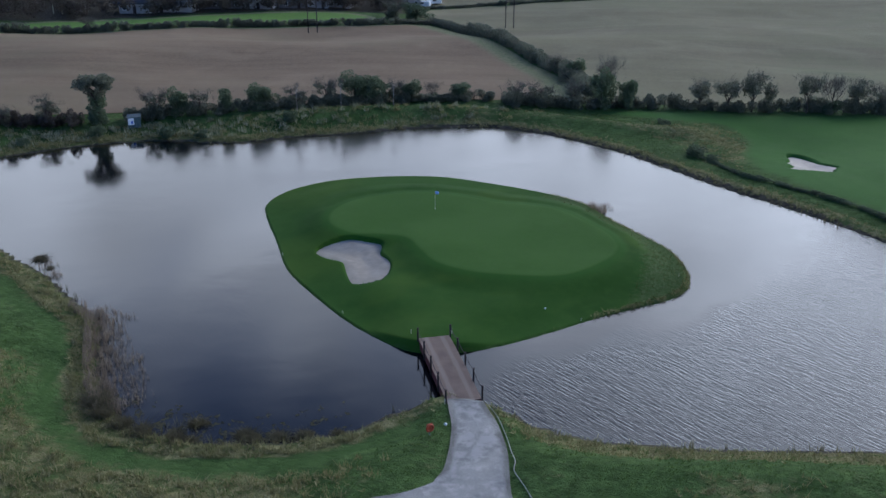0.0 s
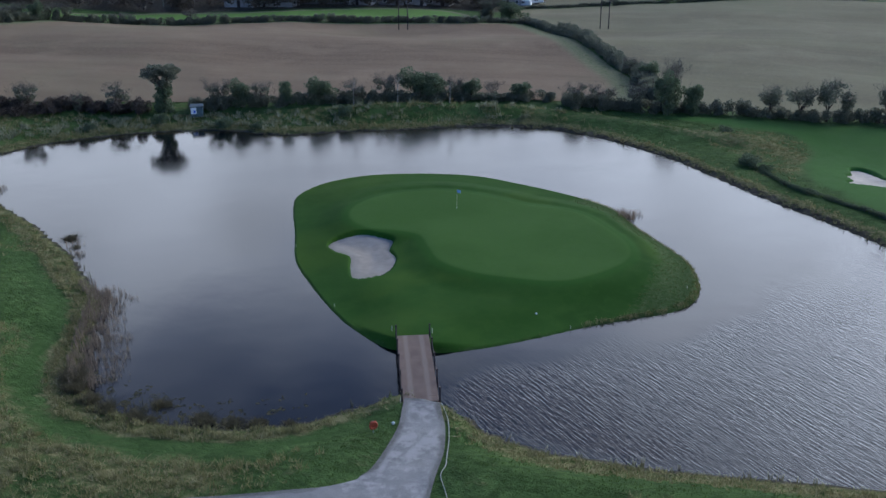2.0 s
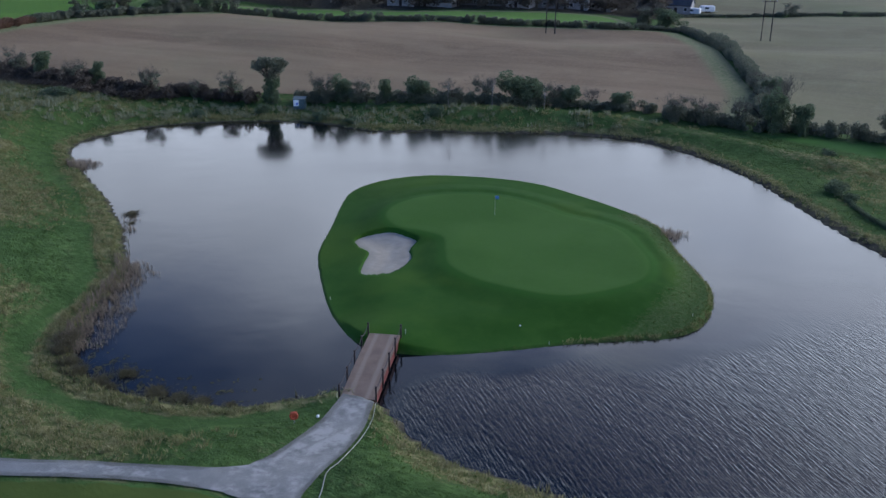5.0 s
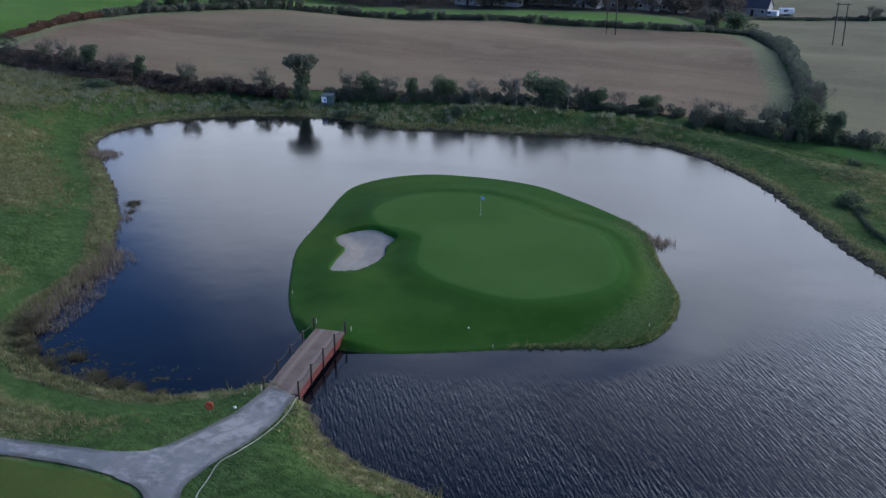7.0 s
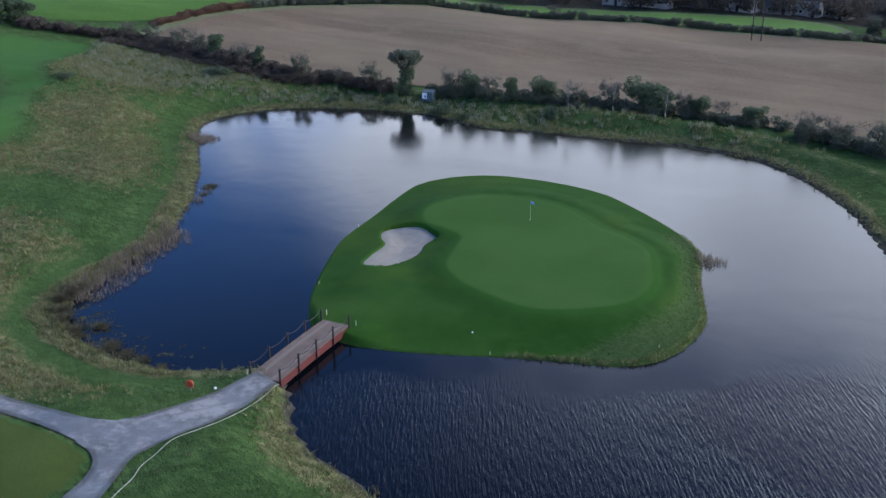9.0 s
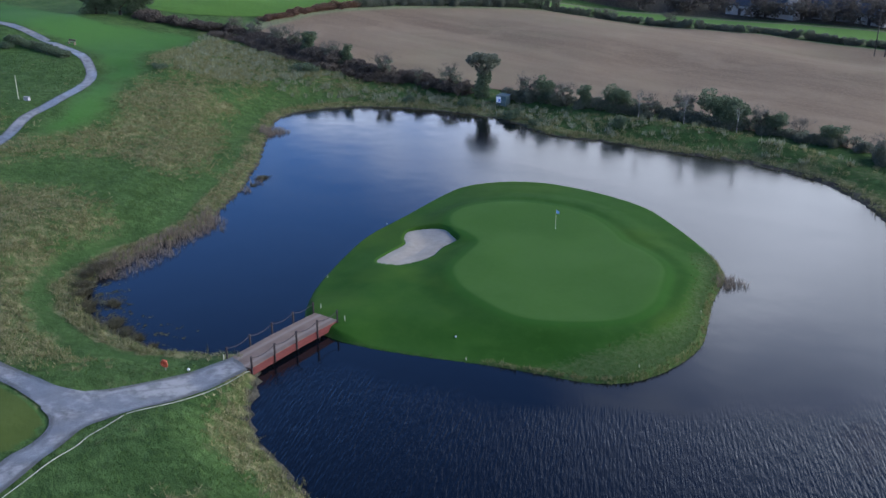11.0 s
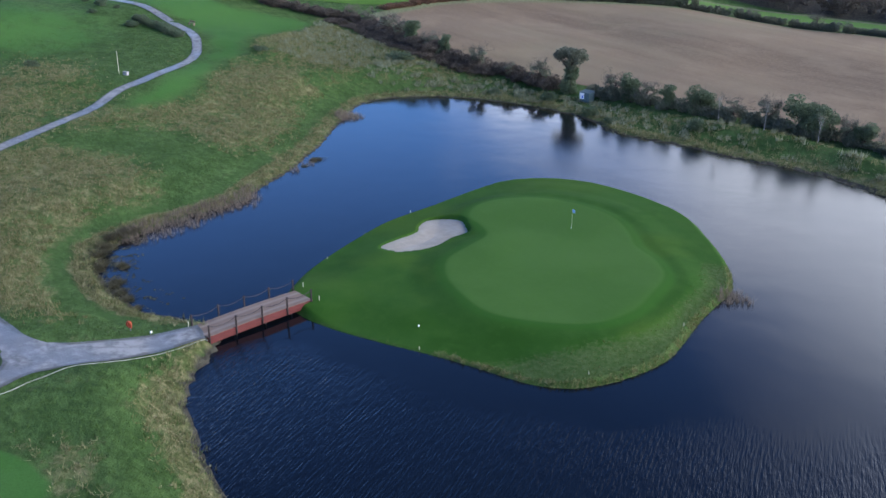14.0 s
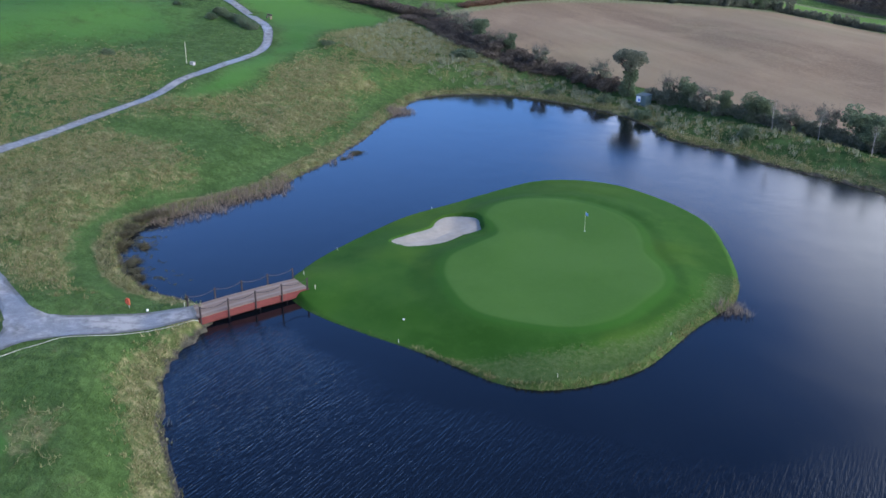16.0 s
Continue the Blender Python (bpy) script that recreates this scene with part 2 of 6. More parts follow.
def water_mat():
    """Pond water: dark body, mirror surface, wind ripples in the open reach and calmer lee water."""
    k = Mat("pond_water", 0.03, 0.5)
    k.b.inputs["IOR"].default_value = 1.333
    calm = k.noise(0.03, 3, 0.5, warp=0.8)
    gust = k.step(k.math("ADD", k.attr("wind"), k.math("MULTIPLY", k.math("SUBTRACT", calm, 0.5), 1.0)), 0.25, 0.9)
    long = k.noise(2.9, 2, 0.5, stretch=(0.24, 1.8, 1), turn=-53, warp=0.15)
    short = k.noise(6.5, 3, 0.6, stretch=(0.3, 1.7, 1), turn=-42)
    swell = k.noise(0.25, 2, 0.5)
    h = k.math("ADD", k.math("MULTIPLY", long, 0.84), k.math("MULTIPLY", short, 0.16))
    fine = k.bump(swell, 0.05, 0.3)
    airy = k.step(k.noise(0.07, 3, 0.6, stretch=(0.5, 1.4, 1), turn=20, warp=0.6), 0.46, 0.66)
    nrm = k.bump(h, k.math("ADD", k.math("ADD", 0.014, k.math("MULTIPLY", airy, 0.035)), k.math("MULTIPLY", gust, 0.45)), 0.16, fine)
    tone = k.mix(k.step(calm, 0.3, 0.7), (0.0022, 0.0034, 0.0055), (0.0034, 0.0050, 0.0070))
    return k.done(tone, nrm, k.math("ADD", 0.08, k.math("ADD", k.math("MULTIPLY", k.attr("haze"), 0.10), k.math("MULTIPLY", airy, 0.03))))


def field_mat(name, a, b, c3, turn, weedy):
    k = Mat(name, 0.95, 0.05)
    big, band, drill, fine = k.noise(0.016, 4), k.noise(0.035, 5, 0.62, (0.18, 1.0, 1), turn, warp=0.4), k.noise(0.32, 4, 0.6, (0.05, 1.0, 1), turn, warp=0.2), k.noise(1.6, 5, 0.7)
    blot = k.noise(0.055, 5, 0.65, warp=0.5)
    c = k.mix(k.step(big, 0.3, 0.7), a, b)
    c = k.mix(k.step(band, 0.42, 0.68, 0, 0.8), c, c3)
    c = k.mix(k.step(blot, 0.46, 0.7, 0, 0.45), c, tuple(x * 1.22 for x in b))
    c = k.mix(k.step(drill, 0.42, 0.7, 0, 0.22), c, tuple(x * 0.7 for x in a))
    c = k.mix(k.step(fine, 0.42, 0.7, 0, 0.3), c, tuple(x * 1.35 for x in b))
    rim = k.step(k.math("ADD", k.attr("rim"), k.math("MULTIPLY", k.math("SUBTRACT", fine, 0.5), 0.5)), 0.35, 0.8)
    c = k.mix(rim, c, k.mix(k.step(fine, 0.35, 0.65), (0.095, 0.120, 0.050), (0.190, 0.185, 0.110)))
    c = k.mix(k.step(k.math("ADD", big, k.math("MULTIPLY", fine, 0.25)), 0.62, 0.85, 0, weedy), c, (0.090, 0.120, 0.050))
    return k.done(c, k.bump(k.math("ADD", drill, fine), 0.6, 0.12))


M_LAND, M_ISLE, M_WATER = grass_land(), grass_isle(), water_mat()
M_SOIL = field_mat("harrowed_soil", (0.156, 0.113, 0.071), (0.200, 0.149, 0.095), (0.116, 0.083, 0.053), 4, 0.22)
M_STUBBLE = field_mat("stubble", (0.154, 0.142, 0.080), (0.194, 0.178, 0.106), (0.132, 0.116, 0.072), -6, 0.45)
M_CROP = field_mat("winter_crop", (0.095, 0.172, 0.038), (0.115, 0.198, 0.048), (0.085, 0.150, 0.034), 8, 0.0)
M_MEADOW = field_mat("meadow", (0.062, 0.132, 0.020), (0.082, 0.158, 0.028), (0.055, 0.112, 0.018), 30, 0.0)


def gravel_mat():
    """Wet gravel: pale dry crust in drifts, dark damp wheel lines and puddled fines."""
    k = Mat("wet_gravel", 0.55, 0.4)
    big, mid, fine = k.noise(0.30, 4, 0.65, warp=0.3), k.noise(1.1, 5, 0.7, warp=0.2), k.noise(22, 4, 0.7)
    line = k.noise(0.7, 4, 0.6, (1.6, 0.5, 1), -12, warp=0.2)
    c = k.mix(k.step(mid, 0.38, 0.62), (0.108, 0.107, 0.104), (0.140, 0.138, 0.133))
    c = k.mix(k.step(k.math("ADD", k.math("MULTIPLY", big, 0.6), k.math("MULTIPLY", mid, 0.4)), 0.46, 0.60, 0, 0.72), c, (0.315, 0.308, 0.290))
    c = k.mix(k.step(line, 0.54, 0.66, 0, 0.6), c, (0.118, 0.116, 0.110))
    rim = k.math("ADD", k.attr("rim"), k.math("MULTIPLY", k.math("SUBTRACT", mid, 0.5), 1.3))
    c = k.mix(k.step(rim, 0.38, 0.85, 0, 0.9), c, (0.052, 0.052, 0.042))
    c = k.mix(k.step(fine, 0.45, 0.7, 0, 0.3), c, (0.28, 0.275, 0.27))
    return k.done(c, k.bump(k.math("ADD", fine, mid), 0.5, 0.03), k.step(big, 0.45, 0.58, 0.38, 0.75))


def sand_mat(name="bunker_sand", pale=1.0):
    k = Mat(name, 0.9, 0.1)
    a, rake = k.noise(0.7, 4, 0.6), k.noise(5, 3, 0.5, (0.25, 1.6, 1), 40)
    c = k.mix(k.step(a, 0.3, 0.7), tuple(x * pale for x in (0.300, 0.264, 0.210)), tuple(x * pale for x in (0.372, 0.328, 0.262)))
    c = k.mix(k.step(rake, 0.4, 0.65, 0, 0.25), c, tuple(x * pale for x in (0.245, 0.220, 0.180)))
    return k.done(c, k.bump(rake, 0.4, 0.04))


def deck_mat():
    """Weathered decking with two paler wheel lines worn along the middle."""
    k = Mat("weathered_decking", 0.85, 0.15)
    grain, blot = k.noise(5, 4, 0.6, (0.3, 3, 1), -77), k.noise(0.8, 4)
    info = k.n.new("ShaderNodeObjectInfo")
    c = k.mix(k.step(blot, 0.3, 0.7), (0.160, 0.116, 0.088), (0.210, 0.154, 0.117))
    c = k.mix(k.math("MULTIPLY", info.outputs["Random"], 0.35), c, (0.165, 0.118, 0.090))
    c = k.mix(k.step(grain, 0.4, 0.7, 0, 0.3), c, (0.14, 0.105, 0.085))
    at = k.n.new("ShaderNodeSeparateXYZ")
    k.l.new(k.geo.outputs["Position"], at.inputs[0])
    across = k.math("ADD", k.math("MULTIPLY", k.math("SUBTRACT", at.outputs[0], 1.62), 0.975), k.math("MULTIPLY", k.math("SUBTRACT", at.outputs[1], 62.15), 0.2226))
    off = k.math("ABSOLUTE", k.math("SUBTRACT", k.math("ABSOLUTE", across), 0.68))
    worn = k.step(k.math("ADD", off, k.math("MULTIPLY", k.math("SUBTRACT", blot, 0.5), 0.3)), 0.30, 0.08, 0, 0.55)
    c = k.mix(worn, c, (0.270, 0.222, 0.182))
    return k.done(c, k.bump(grain, 0.3, 0.01))


M_GRAVEL, M_SAND, M_WHITE_SAND = gravel_mat(), sand_mat(), sand_mat("white_sand", 1.6)
M_PLANK = deck_mat()
M_RED = plain("red_stained_timber", (0.125, 0.028, 0.024), 0.7, 3, 0.7, stretch=(0.5, 4, 4))
M_POST = plain("dark_stained_post", (0.035, 0.024, 0.022), 0.7, 5, 0.7)
M_ROPE = plain("tarred_rope", (0.060, 0.050, 0.048), 0.7, 20, 0.9)
M_BARK = plain("bark", (0.075, 0.062, 0.050), 0.6, 3, 0.95, bump=0.05, stretch=(3, 3, 0.6))
M_PALE = plain("pale_bark", (0.34, 0.33, 0.29), 0.7, 4, 0.9)
M_TWIG = plain("bare_twigs", (0.150, 0.136, 0.104), 0.65, 1.2, 0.95)
M_IVY = leaf_mat("ivy_leaves", (0.056, 0.082, 0.048), (0.112, 0.146, 0.084))
M_HEDGE = leaf_mat("hedge_leaves", (0.082, 0.094, 0.068), (0.155, 0.166, 0.116), (0.21, 0.20, 0.15))
M_BRAMBLE = leaf_mat("bramble_leaves", (0.054, 0.047, 0.040), (0.100, 0.086, 0.070), (0.14, 0.11, 0.085))
M_RUSSET = leaf_mat("dead_bracken", (0.095, 0.055, 0.038), (0.190, 0.115, 0.075))
M_REED = leaf_mat("dead_reeds", (0.094, 0.076, 0.058), (0.236, 0.190, 0.142), (0.34, 0.28, 0.20))
M_TUSSOCK = leaf_mat("sedge_crown", (0.052, 0.050, 0.028), (0.150, 0.132, 0.078))
M_SEDGE = leaf_mat("dark_sedge", (0.040, 0.042, 0.020), (0.130, 0.120, 0.062))
M_HAY = leaf_mat("straw_tussock", (0.074, 0.096, 0.032), (0.262, 0.240, 0.112), (0.38, 0.335, 0.190))
M_TUFT = leaf_mat("rough_grass", (0.042, 0.082, 0.018), (0.080, 0.128, 0.032))
M_SPRIG = leaf_mat("pale_sedge_tufts", (0.120, 0.145, 0.080), (0.260, 0.265, 0.165), (0.36, 0.35, 0.24))
M_BANK = leaf_mat("bank_grass_blades", (0.036, 0.074, 0.011), (0.090, 0.118, 0.030), (0.23, 0.20, 0.09))
M_WHITE = plain("white_paint", (0.78, 0.78, 0.76), 0.85, 4)
M_STAKE = plain("faded_stake_paint", (0.60, 0.57, 0.42), 0.8, 6)
M_PENNANT = plain("pale_blue_cloth", (0.22, 0.36, 0.66), 0.8, 6)
M_BLUE = plain("blue_flag_cloth", (0.05, 0.13, 0.55), 0.8, 6)
M_ORANGE = plain("orange_plastic", (0.44, 0.080, 0.035), 0.85, 4, 0.45)
M_HOSE = plain("pale_hose", (0.42, 0.43, 0.36), 0.8, 6)
M_TEAL = plain("teal_painted_steel", (0.070, 0.112, 0.118), 0.7, 2, 0.6)
M_STONE = plain("stone", (0.30, 0.29, 0.27), 0.6, 2)
M_SLATE = plain("slate_roof", (0.060, 0.065, 0.075), 0.7, 0.8)
M_RENDER = plain("pale_render", (0.34, 0.33, 0.32), 0.8, 0.6)
M_GREYWALL = plain("grey_render", (0.16, 0.16, 0.17), 0.8, 0.6)
M_POLE = plain("creosoted_pole", (0.055, 0.045, 0.040), 0.7, 2)
M_STEEL = plain("galvanised_steel", (0.42, 0.43, 0.44), 0.8, 3, 0.4, metal=0.7)


def glass_mat():
    k = Mat("window_glass", 0.08, 0.5)
    return k.done(k.mix(k.step(k.noise(0.6), 0.4, 0.6), (0.02, 0.025, 0.03), (0.05, 0.055, 0.06)))


M_GLASS = glass_mat()

# ---- plan: shoreline, island, heights ----
SHORE_WEST = [(-0.8, 63.6), (-3.8, 61.6), (-6.3, 59.6), (-9.4, 58.5), (-13, 57.9), (-17, 57.9), (-20.8, 58.9), (-24.2, 61.2), (-26.7, 65.0), (-28.4, 69.3),
              (-29.8, 73.6), (-31.2, 77.3), (-34, 80.6), (-37, 84), (-39.5, 87.2), (-44.5, 91.8)]
SHORE_NORTH = [(-49, 95.9), (-57, 102), (-64.8, 108.4), (-68, 112), (-69.2, 117.5), (-66, 125.6), (-59.6, 131.5), (-51.5, 135.9), (-44, 138), (-38.4, 138),
               (-32.7, 136.8), (-28, 138), (-22.8, 140.3), (-15, 142), (-7.5, 144.6), (-1, 146.2)]
SHORE_EAST = [(4.5, 145.9), (10, 145), (18, 140), (25.7, 131.8), (32, 122), (37, 114.2), (41.8, 107.8), (46, 101.2), (50, 94), (55, 84), (58, 73), (55, 63),
              (46, 57.6), (36, 56.5), (26.5, 56.7), (21, 57), (15.6, 57.3), (10.5, 58.2), (6.6, 60), (4.1, 62.2), (1.8, 63.4)]
SHORE = SHORE_WEST + SHORE_NORTH + SHORE_EAST
ISLE = [(-2.6, 71.7), (-6, 74.4), (-9.2, 78.2), (-13.2, 84.4), (-16, 89.6), (-18.2, 97), (-20.7, 105), (-21.4, 109.8), (-19.6, 114.5), (-15.7, 117.6), (-10.4, 119.4),
        (-4.8, 120.1), (0.5, 119.6), (5.8, 117.2), (10.7, 114.5), (14.4, 111.9), (17.4, 108.8), (18.8, 105.6), (20.4, 101.8), (22.8, 97.4), (24.4, 93.8), (24.85, 88.9), (24.0, 84.9), (21.8, 82.3),
        (18, 80.3), (13.6, 77.9), (9.2, 75.1), (4.8, 72.7), (1.2, 71.5)]
RISE_WEST = [(2, 48, 2.2), (-8, 50, 1.75), (16, 49, 2.5), (14, 40, 3.2), (2, 40, 2.8), (50, 46, 2.6), (-25, 50, 1.7), (-38, 57.5, 2.7), (-59, 85.7, 2.2), (-40, 80, 1.6), (-57.8, 93.8, 1.3),
             (-83.8, 108.7, 3.6), (-94.7, 105.6, 6.4), (-97, 95, 5.4), (-71.5, 66.6, 4.0), (-86, 67.5, 7.0), (-84, 78, 5.9), (-105, 95, 7.5), (-140, 95, 10),
             (-140, 60, 11), (-120, 30, 11), (-60, 30, 5)]
RISE_NEAR = [(-100, 137.7, 4), (-87, 119, 3.0), (-72, 135, 2), (-53, 144.3, 1.5), (-23, 150, 1.6), (0, 155, 1.4), (36, 147, 0.4), (53, 142, -1), (80, 140, -1),
             (60, 110, 0.6), (75, 80, 1.2), (80, 160, -1), (-36, 259, -3.8), (18, 282, -6)]
RISE_FAR = [(-98, 268, -3.6), (-40, 200, 0), (20, 210, -1), (-100, 200, 1.5), (90, 220, -3), (100, 300, -5), (-180, 200, 5), (-160, 140, 8), (0, 340, -8),
            (-120, 340, -5), (120, 400, -8), (-200, 300, 2), (0, 0, 2), (100, 0, 2), (-220, 100, 12), (0,450,-8)]
HILLS = RISE_WEST + RISE_NEAR + RISE_FAR


def spline(pts, n=8, closed=True):
    """A smooth line through the points."""
    p, out = np.array(pts, float), []
    k = len(p)
    for i in range(k if closed else k - 1):
        a, b, c, d = (p[(i + j) % k] if closed else p[min(max(i + j, 0), k - 1)] for j in (-1, 0, 1, 2))
        for s in np.arange(n) / n:
            out.append(0.5 * (2 * b + (c - a) * s + (2 * a - 5 * b + 4 * c - d) * s * s + (3 * b - a - 3 * c + d) * s ** 3))
    if not closed:
        out.append(p[-1])
    return np.array(out)


def distance(x, y, line, closed=True):
    """Distance to a line; inside a closed one it is negative."""
    x, y = np.asarray(x, float).ravel(), np.asarray(y, float).ravel()
    best, inside, k = np.full(x.shape, 1e9), np.zeros(x.shape, bool), len(line)
    for i in range(k if closed else k - 1):
        (ax, ay), (bx, by) = line[i], line[(i + 1) % k]
        ux, uy = bx - ax, by - ay
        f = np.clip(((x - ax) * ux + (y - ay) * uy) / (ux * ux + uy * uy + 1e-12), 0, 1)
        best = np.minimum(best, np.hypot(x - ax - f * ux, y - ay - f * uy))
        if closed:
            cross = (ay > y) != (by > y)
            inside ^= cross & (x < (bx - ax) * (y - ay) / (by - ay + (by == ay)) + ax)
    return np.where(inside, -best, best) if closed else best


def soft(a, b, v):
    s = np.clip((np.asarray(v, float) - a) / (b - a), 0, 1)
    return s * s * (3 - 2 * s)


def waves(x, y, size, seed):
    """Smooth irregular relief between -1 and 1."""
    r, s = np.random.RandomState(seed), 0.0
    for k in range(7):
        a, f, p = r.uniform(0, 6.28), r.uniform(0.6, 1.6) / size * 6.28, r.uniform(0, 6.28)
        s = s + np.sin((x * math.cos(a) + y * math.sin(a)) * f + p + 1.3 * np.sin((x * math.sin(a) - y * math.cos(a)) * f * 0.7 + p))
    return s / 4.0


shore, isle = spline(SHORE), spline(ISLE)
EAST_SAND = spline([(47.4, 124.6), (48.6, 126.4), (48.2, 128.4), (49.4, 130.2), (49.9, 133.2), (51.6, 133.4), (52.6, 130.6), (52.7, 127.8), (54.0, 125.4), (53.0, 124.0), (52.4, 122.4), (50.4, 123.3)], 8)

RIDGE = spline([(-25, 146.5), (-16, 149.2), (-7, 151.2), (2, 151.6), (9, 150.6), (16, 149), (23, 146.2), (30, 143.4), (37, 141.4)], 4, False)
CAUSEWAY = spline([(1.75, 62.4), (2.1, 59), (2.0, 55.5), (1.3, 52.2), (1.6, 49.5), (3.5, 47)], 4, False)


def land(x, y, carve=True):
    """Height of the ground round the pond."""
    x, y = np.asarray(x, float).ravel(), np.asarray(y, float).ravel()
    s, w = np.zeros(x.shape), np.zeros(x.shape)
    for px, py, pz in HILLS:
        g = 1 / (((x - px) ** 2 + (y - py) ** 2 + 60) ** 1.5)
        s, w = s + g * pz, w + g
    b, d = s / w + 0.12 * waves(x, y, 22, 3) + 0.03 * waves(x, y, 5, 4), distance(x, y, shore)
    d = d + 0.22 * waves(x, y, 3.2, 5) * np.exp(-np.abs(d) / 3)
    reach = 14 - 7.5 * soft(66, 60, y) * soft(-2, 8, x) - 4.0 * soft(62, 56, y) * soft(-16, -4, x) * soft(8, -2, x)
    z = np.where(d > 0, 0.35 * soft(0, 1.0, d) + (b - 0.35) * soft(0.5, reach, d), -1.6 * soft(0, 5, -d))
    ramp_up = 0.86 * soft(6.0, 1.6, np.hypot((x - 1.75) * 1.2, (y - 61.6) * 0.8)) * soft(0.0, 0.9, d)
    z = np.where(ramp_up > np.maximum(z, 0.02), ramp_up, z)
    bed = np.interp(y, [46, 49, 52, 55, 58, 61.5, 63], [2.3, 2.1, 1.85, 1.5, 1.15, 0.95, 0.9])      # the path's causeway
    z = z + (bed - z) * soft(4.6, 2.0, distance(x, y, CAUSEWAY, False)) * soft(0.0, 1.0, d)
    z = z + (0.95 + 0.5 * soft(-28, -20, x) * soft(8, -2, x)) * np.exp(-(distance(x, y, RIDGE, False) / 2.6) ** 2) * soft(0.5, 3.0, d)      # the grassy embankment north-east of the pond
    if carve:
        z = z - 0.9 * soft(0.25, -0.3, distance(x, y, EAST_SAND))
    return z


def ground(x, y):
    return float(land([x], [y])[0])


# ---- mesh helpers ----


def mesh_of(name, verts, faces, material, smooth=True, fields=None):
    me = bpy.data.meshes.new(name)
    me.from_pydata([tuple(v) for v in verts], [], [tuple(f) for f in faces])
    me.materials.append(material)
    for key, values in (fields or {}).items():
        me.attributes.new(key, "FLOAT", "POINT").data.foreach_set("value", np.asarray(values, np.float32))
    me.polygons.foreach_set("use_smooth", [smooth] * len(me.polygons))
    me.update()
    return me


def grid_faces(nu, nv, wrap=False):
    """Faces of a grid of nu rows of nv points."""
    return [(i * nv + j, i * nv + (j + 1) % nv, (i + 1) * nv + (j + 1) % nv, (i + 1) * nv + j) for i in range(nu - 1) for j in range(nv if wrap else nv - 1)]


def thing(name, label, category, group="", at=None):
    ob = tagged(new(name), label, category, group)
    if at is not None:
        ob.matrix_world = at
    return ob


def part(name, bm, material, parent, label=""):
    """Links a bmesh, or a mesh, as one mesh object under a thing or a part."""
    me = bm
    if isinstance(bm, bmesh.types.BMesh):
        me = bpy.data.meshes.new(name)
        bm.to_mesh(me)
        bm.free()
        me.materials.append(material)
    ob = new(name, me)
    ob.parent = parent
    return tagged(ob, label)


def box(sx, sy, sz, at=(0, 0, 0), bevel=0.0, bm=None, turn=None):
    bm = bm or bmesh.new()
    made = bmesh.ops.create_cube(bm, size=1)["verts"]
    bmesh.ops.scale(bm, vec=(sx, sy, sz), verts=made)
    if bevel:
        edges = list({e for v in made for e in v.link_edges})
        made = [v for v in bmesh.ops.bevel(bm, geom=edges, offset=bevel, segments=1, affect="EDGES")["verts"]]
    if turn is not None:
        bmesh.ops.rotate(bm, verts=made, matrix=turn)
    bmesh.ops.translate(bm, vec=at, verts=made)
    return bm


def tube(points, radii, sides=6, bm=None):
    """A tapered tube through points."""
    bm = bm or bmesh.new()
    rings, n = [], len(points)
    for i, p in enumerate(points):
        a = Vector(points[min(i + 1, n - 1)]) - Vector(points[max(i - 1, 0)])
        q = a.to_track_quat("Z", "Y")
        rings.append([bm.verts.new(Vector(p) + q @ Vector((math.cos(t) * radii[i], math.sin(t) * radii[i], 0))) for t in np.arange(sides) * 2 * math.pi / sides])
    for a, b in zip(rings, rings[1:]):
        for j in range(sides):
            bm.faces.new((a[j], a[(j + 1) % sides], b[(j + 1) % sides], b[j]))
    for ring, flip in ((rings[0], True), (rings[-1], False)):
        bm.faces.new(ring[::-1] if flip else ring)
    return bm


def leaf_cards(centres, size, rng, flat=0.0, long=1.5):
    """Small pointed leaves, or sprays of them, one at each centre."""
    n = len(centres)
    a = rng.normal(size=(n, 3))
    a[:, 2] *= 1 - flat
    a /= np.linalg.norm(a, axis=1)[:, None] + 1e-9
    b = np.cross(a, rng.normal(size=(n, 3)))
    b /= np.linalg.norm(b, axis=1)[:, None] + 1e-9
    s = size * rng.uniform(0.6, 1.4, (n, 1))
    v = np.stack([centres - a * s * long / 2, centres + b * s / 2, centres + a * s * long / 2, centres - b * s / 2], 1).reshape(-1, 3)
    return v, np.arange(4 * n).reshape(n, 4)


def blades(x, y, z, height, width, lean, rng, per=4):
    """Tufts of grass blades rising from points: thin leaning triangles."""
    n = len(x)
    x, y, z, height = (np.repeat(v, per) for v in (x, y, z, height))
    a, r = rng.uniform(0, 6.283, n * per), np.abs(rng.normal(0, 1, n * per))
    bx, by = x + rng.normal(0, width * 1.2, n * per), y + rng.normal(0, width * 1.2, n * per)
    h = height * rng.uniform(0.6, 1.2, n * per)
    w = width * rng.uniform(0.5, 1.2, n * per)
    v = np.empty((n * per, 3, 3))
    v[:, 0] = np.stack([bx - np.sin(a) * w / 2, by + np.cos(a) * w / 2, z], 1)
    v[:, 1] = np.stack([bx + np.sin(a) * w / 2, by - np.cos(a) * w / 2, z], 1)
    v[:, 2] = np.stack([bx + np.cos(a) * lean * r * h, by + np.sin(a) * lean * r * h, z + h], 1)
    return v.reshape(-1, 3), np.arange(3 * n * per).reshape(-1, 3)


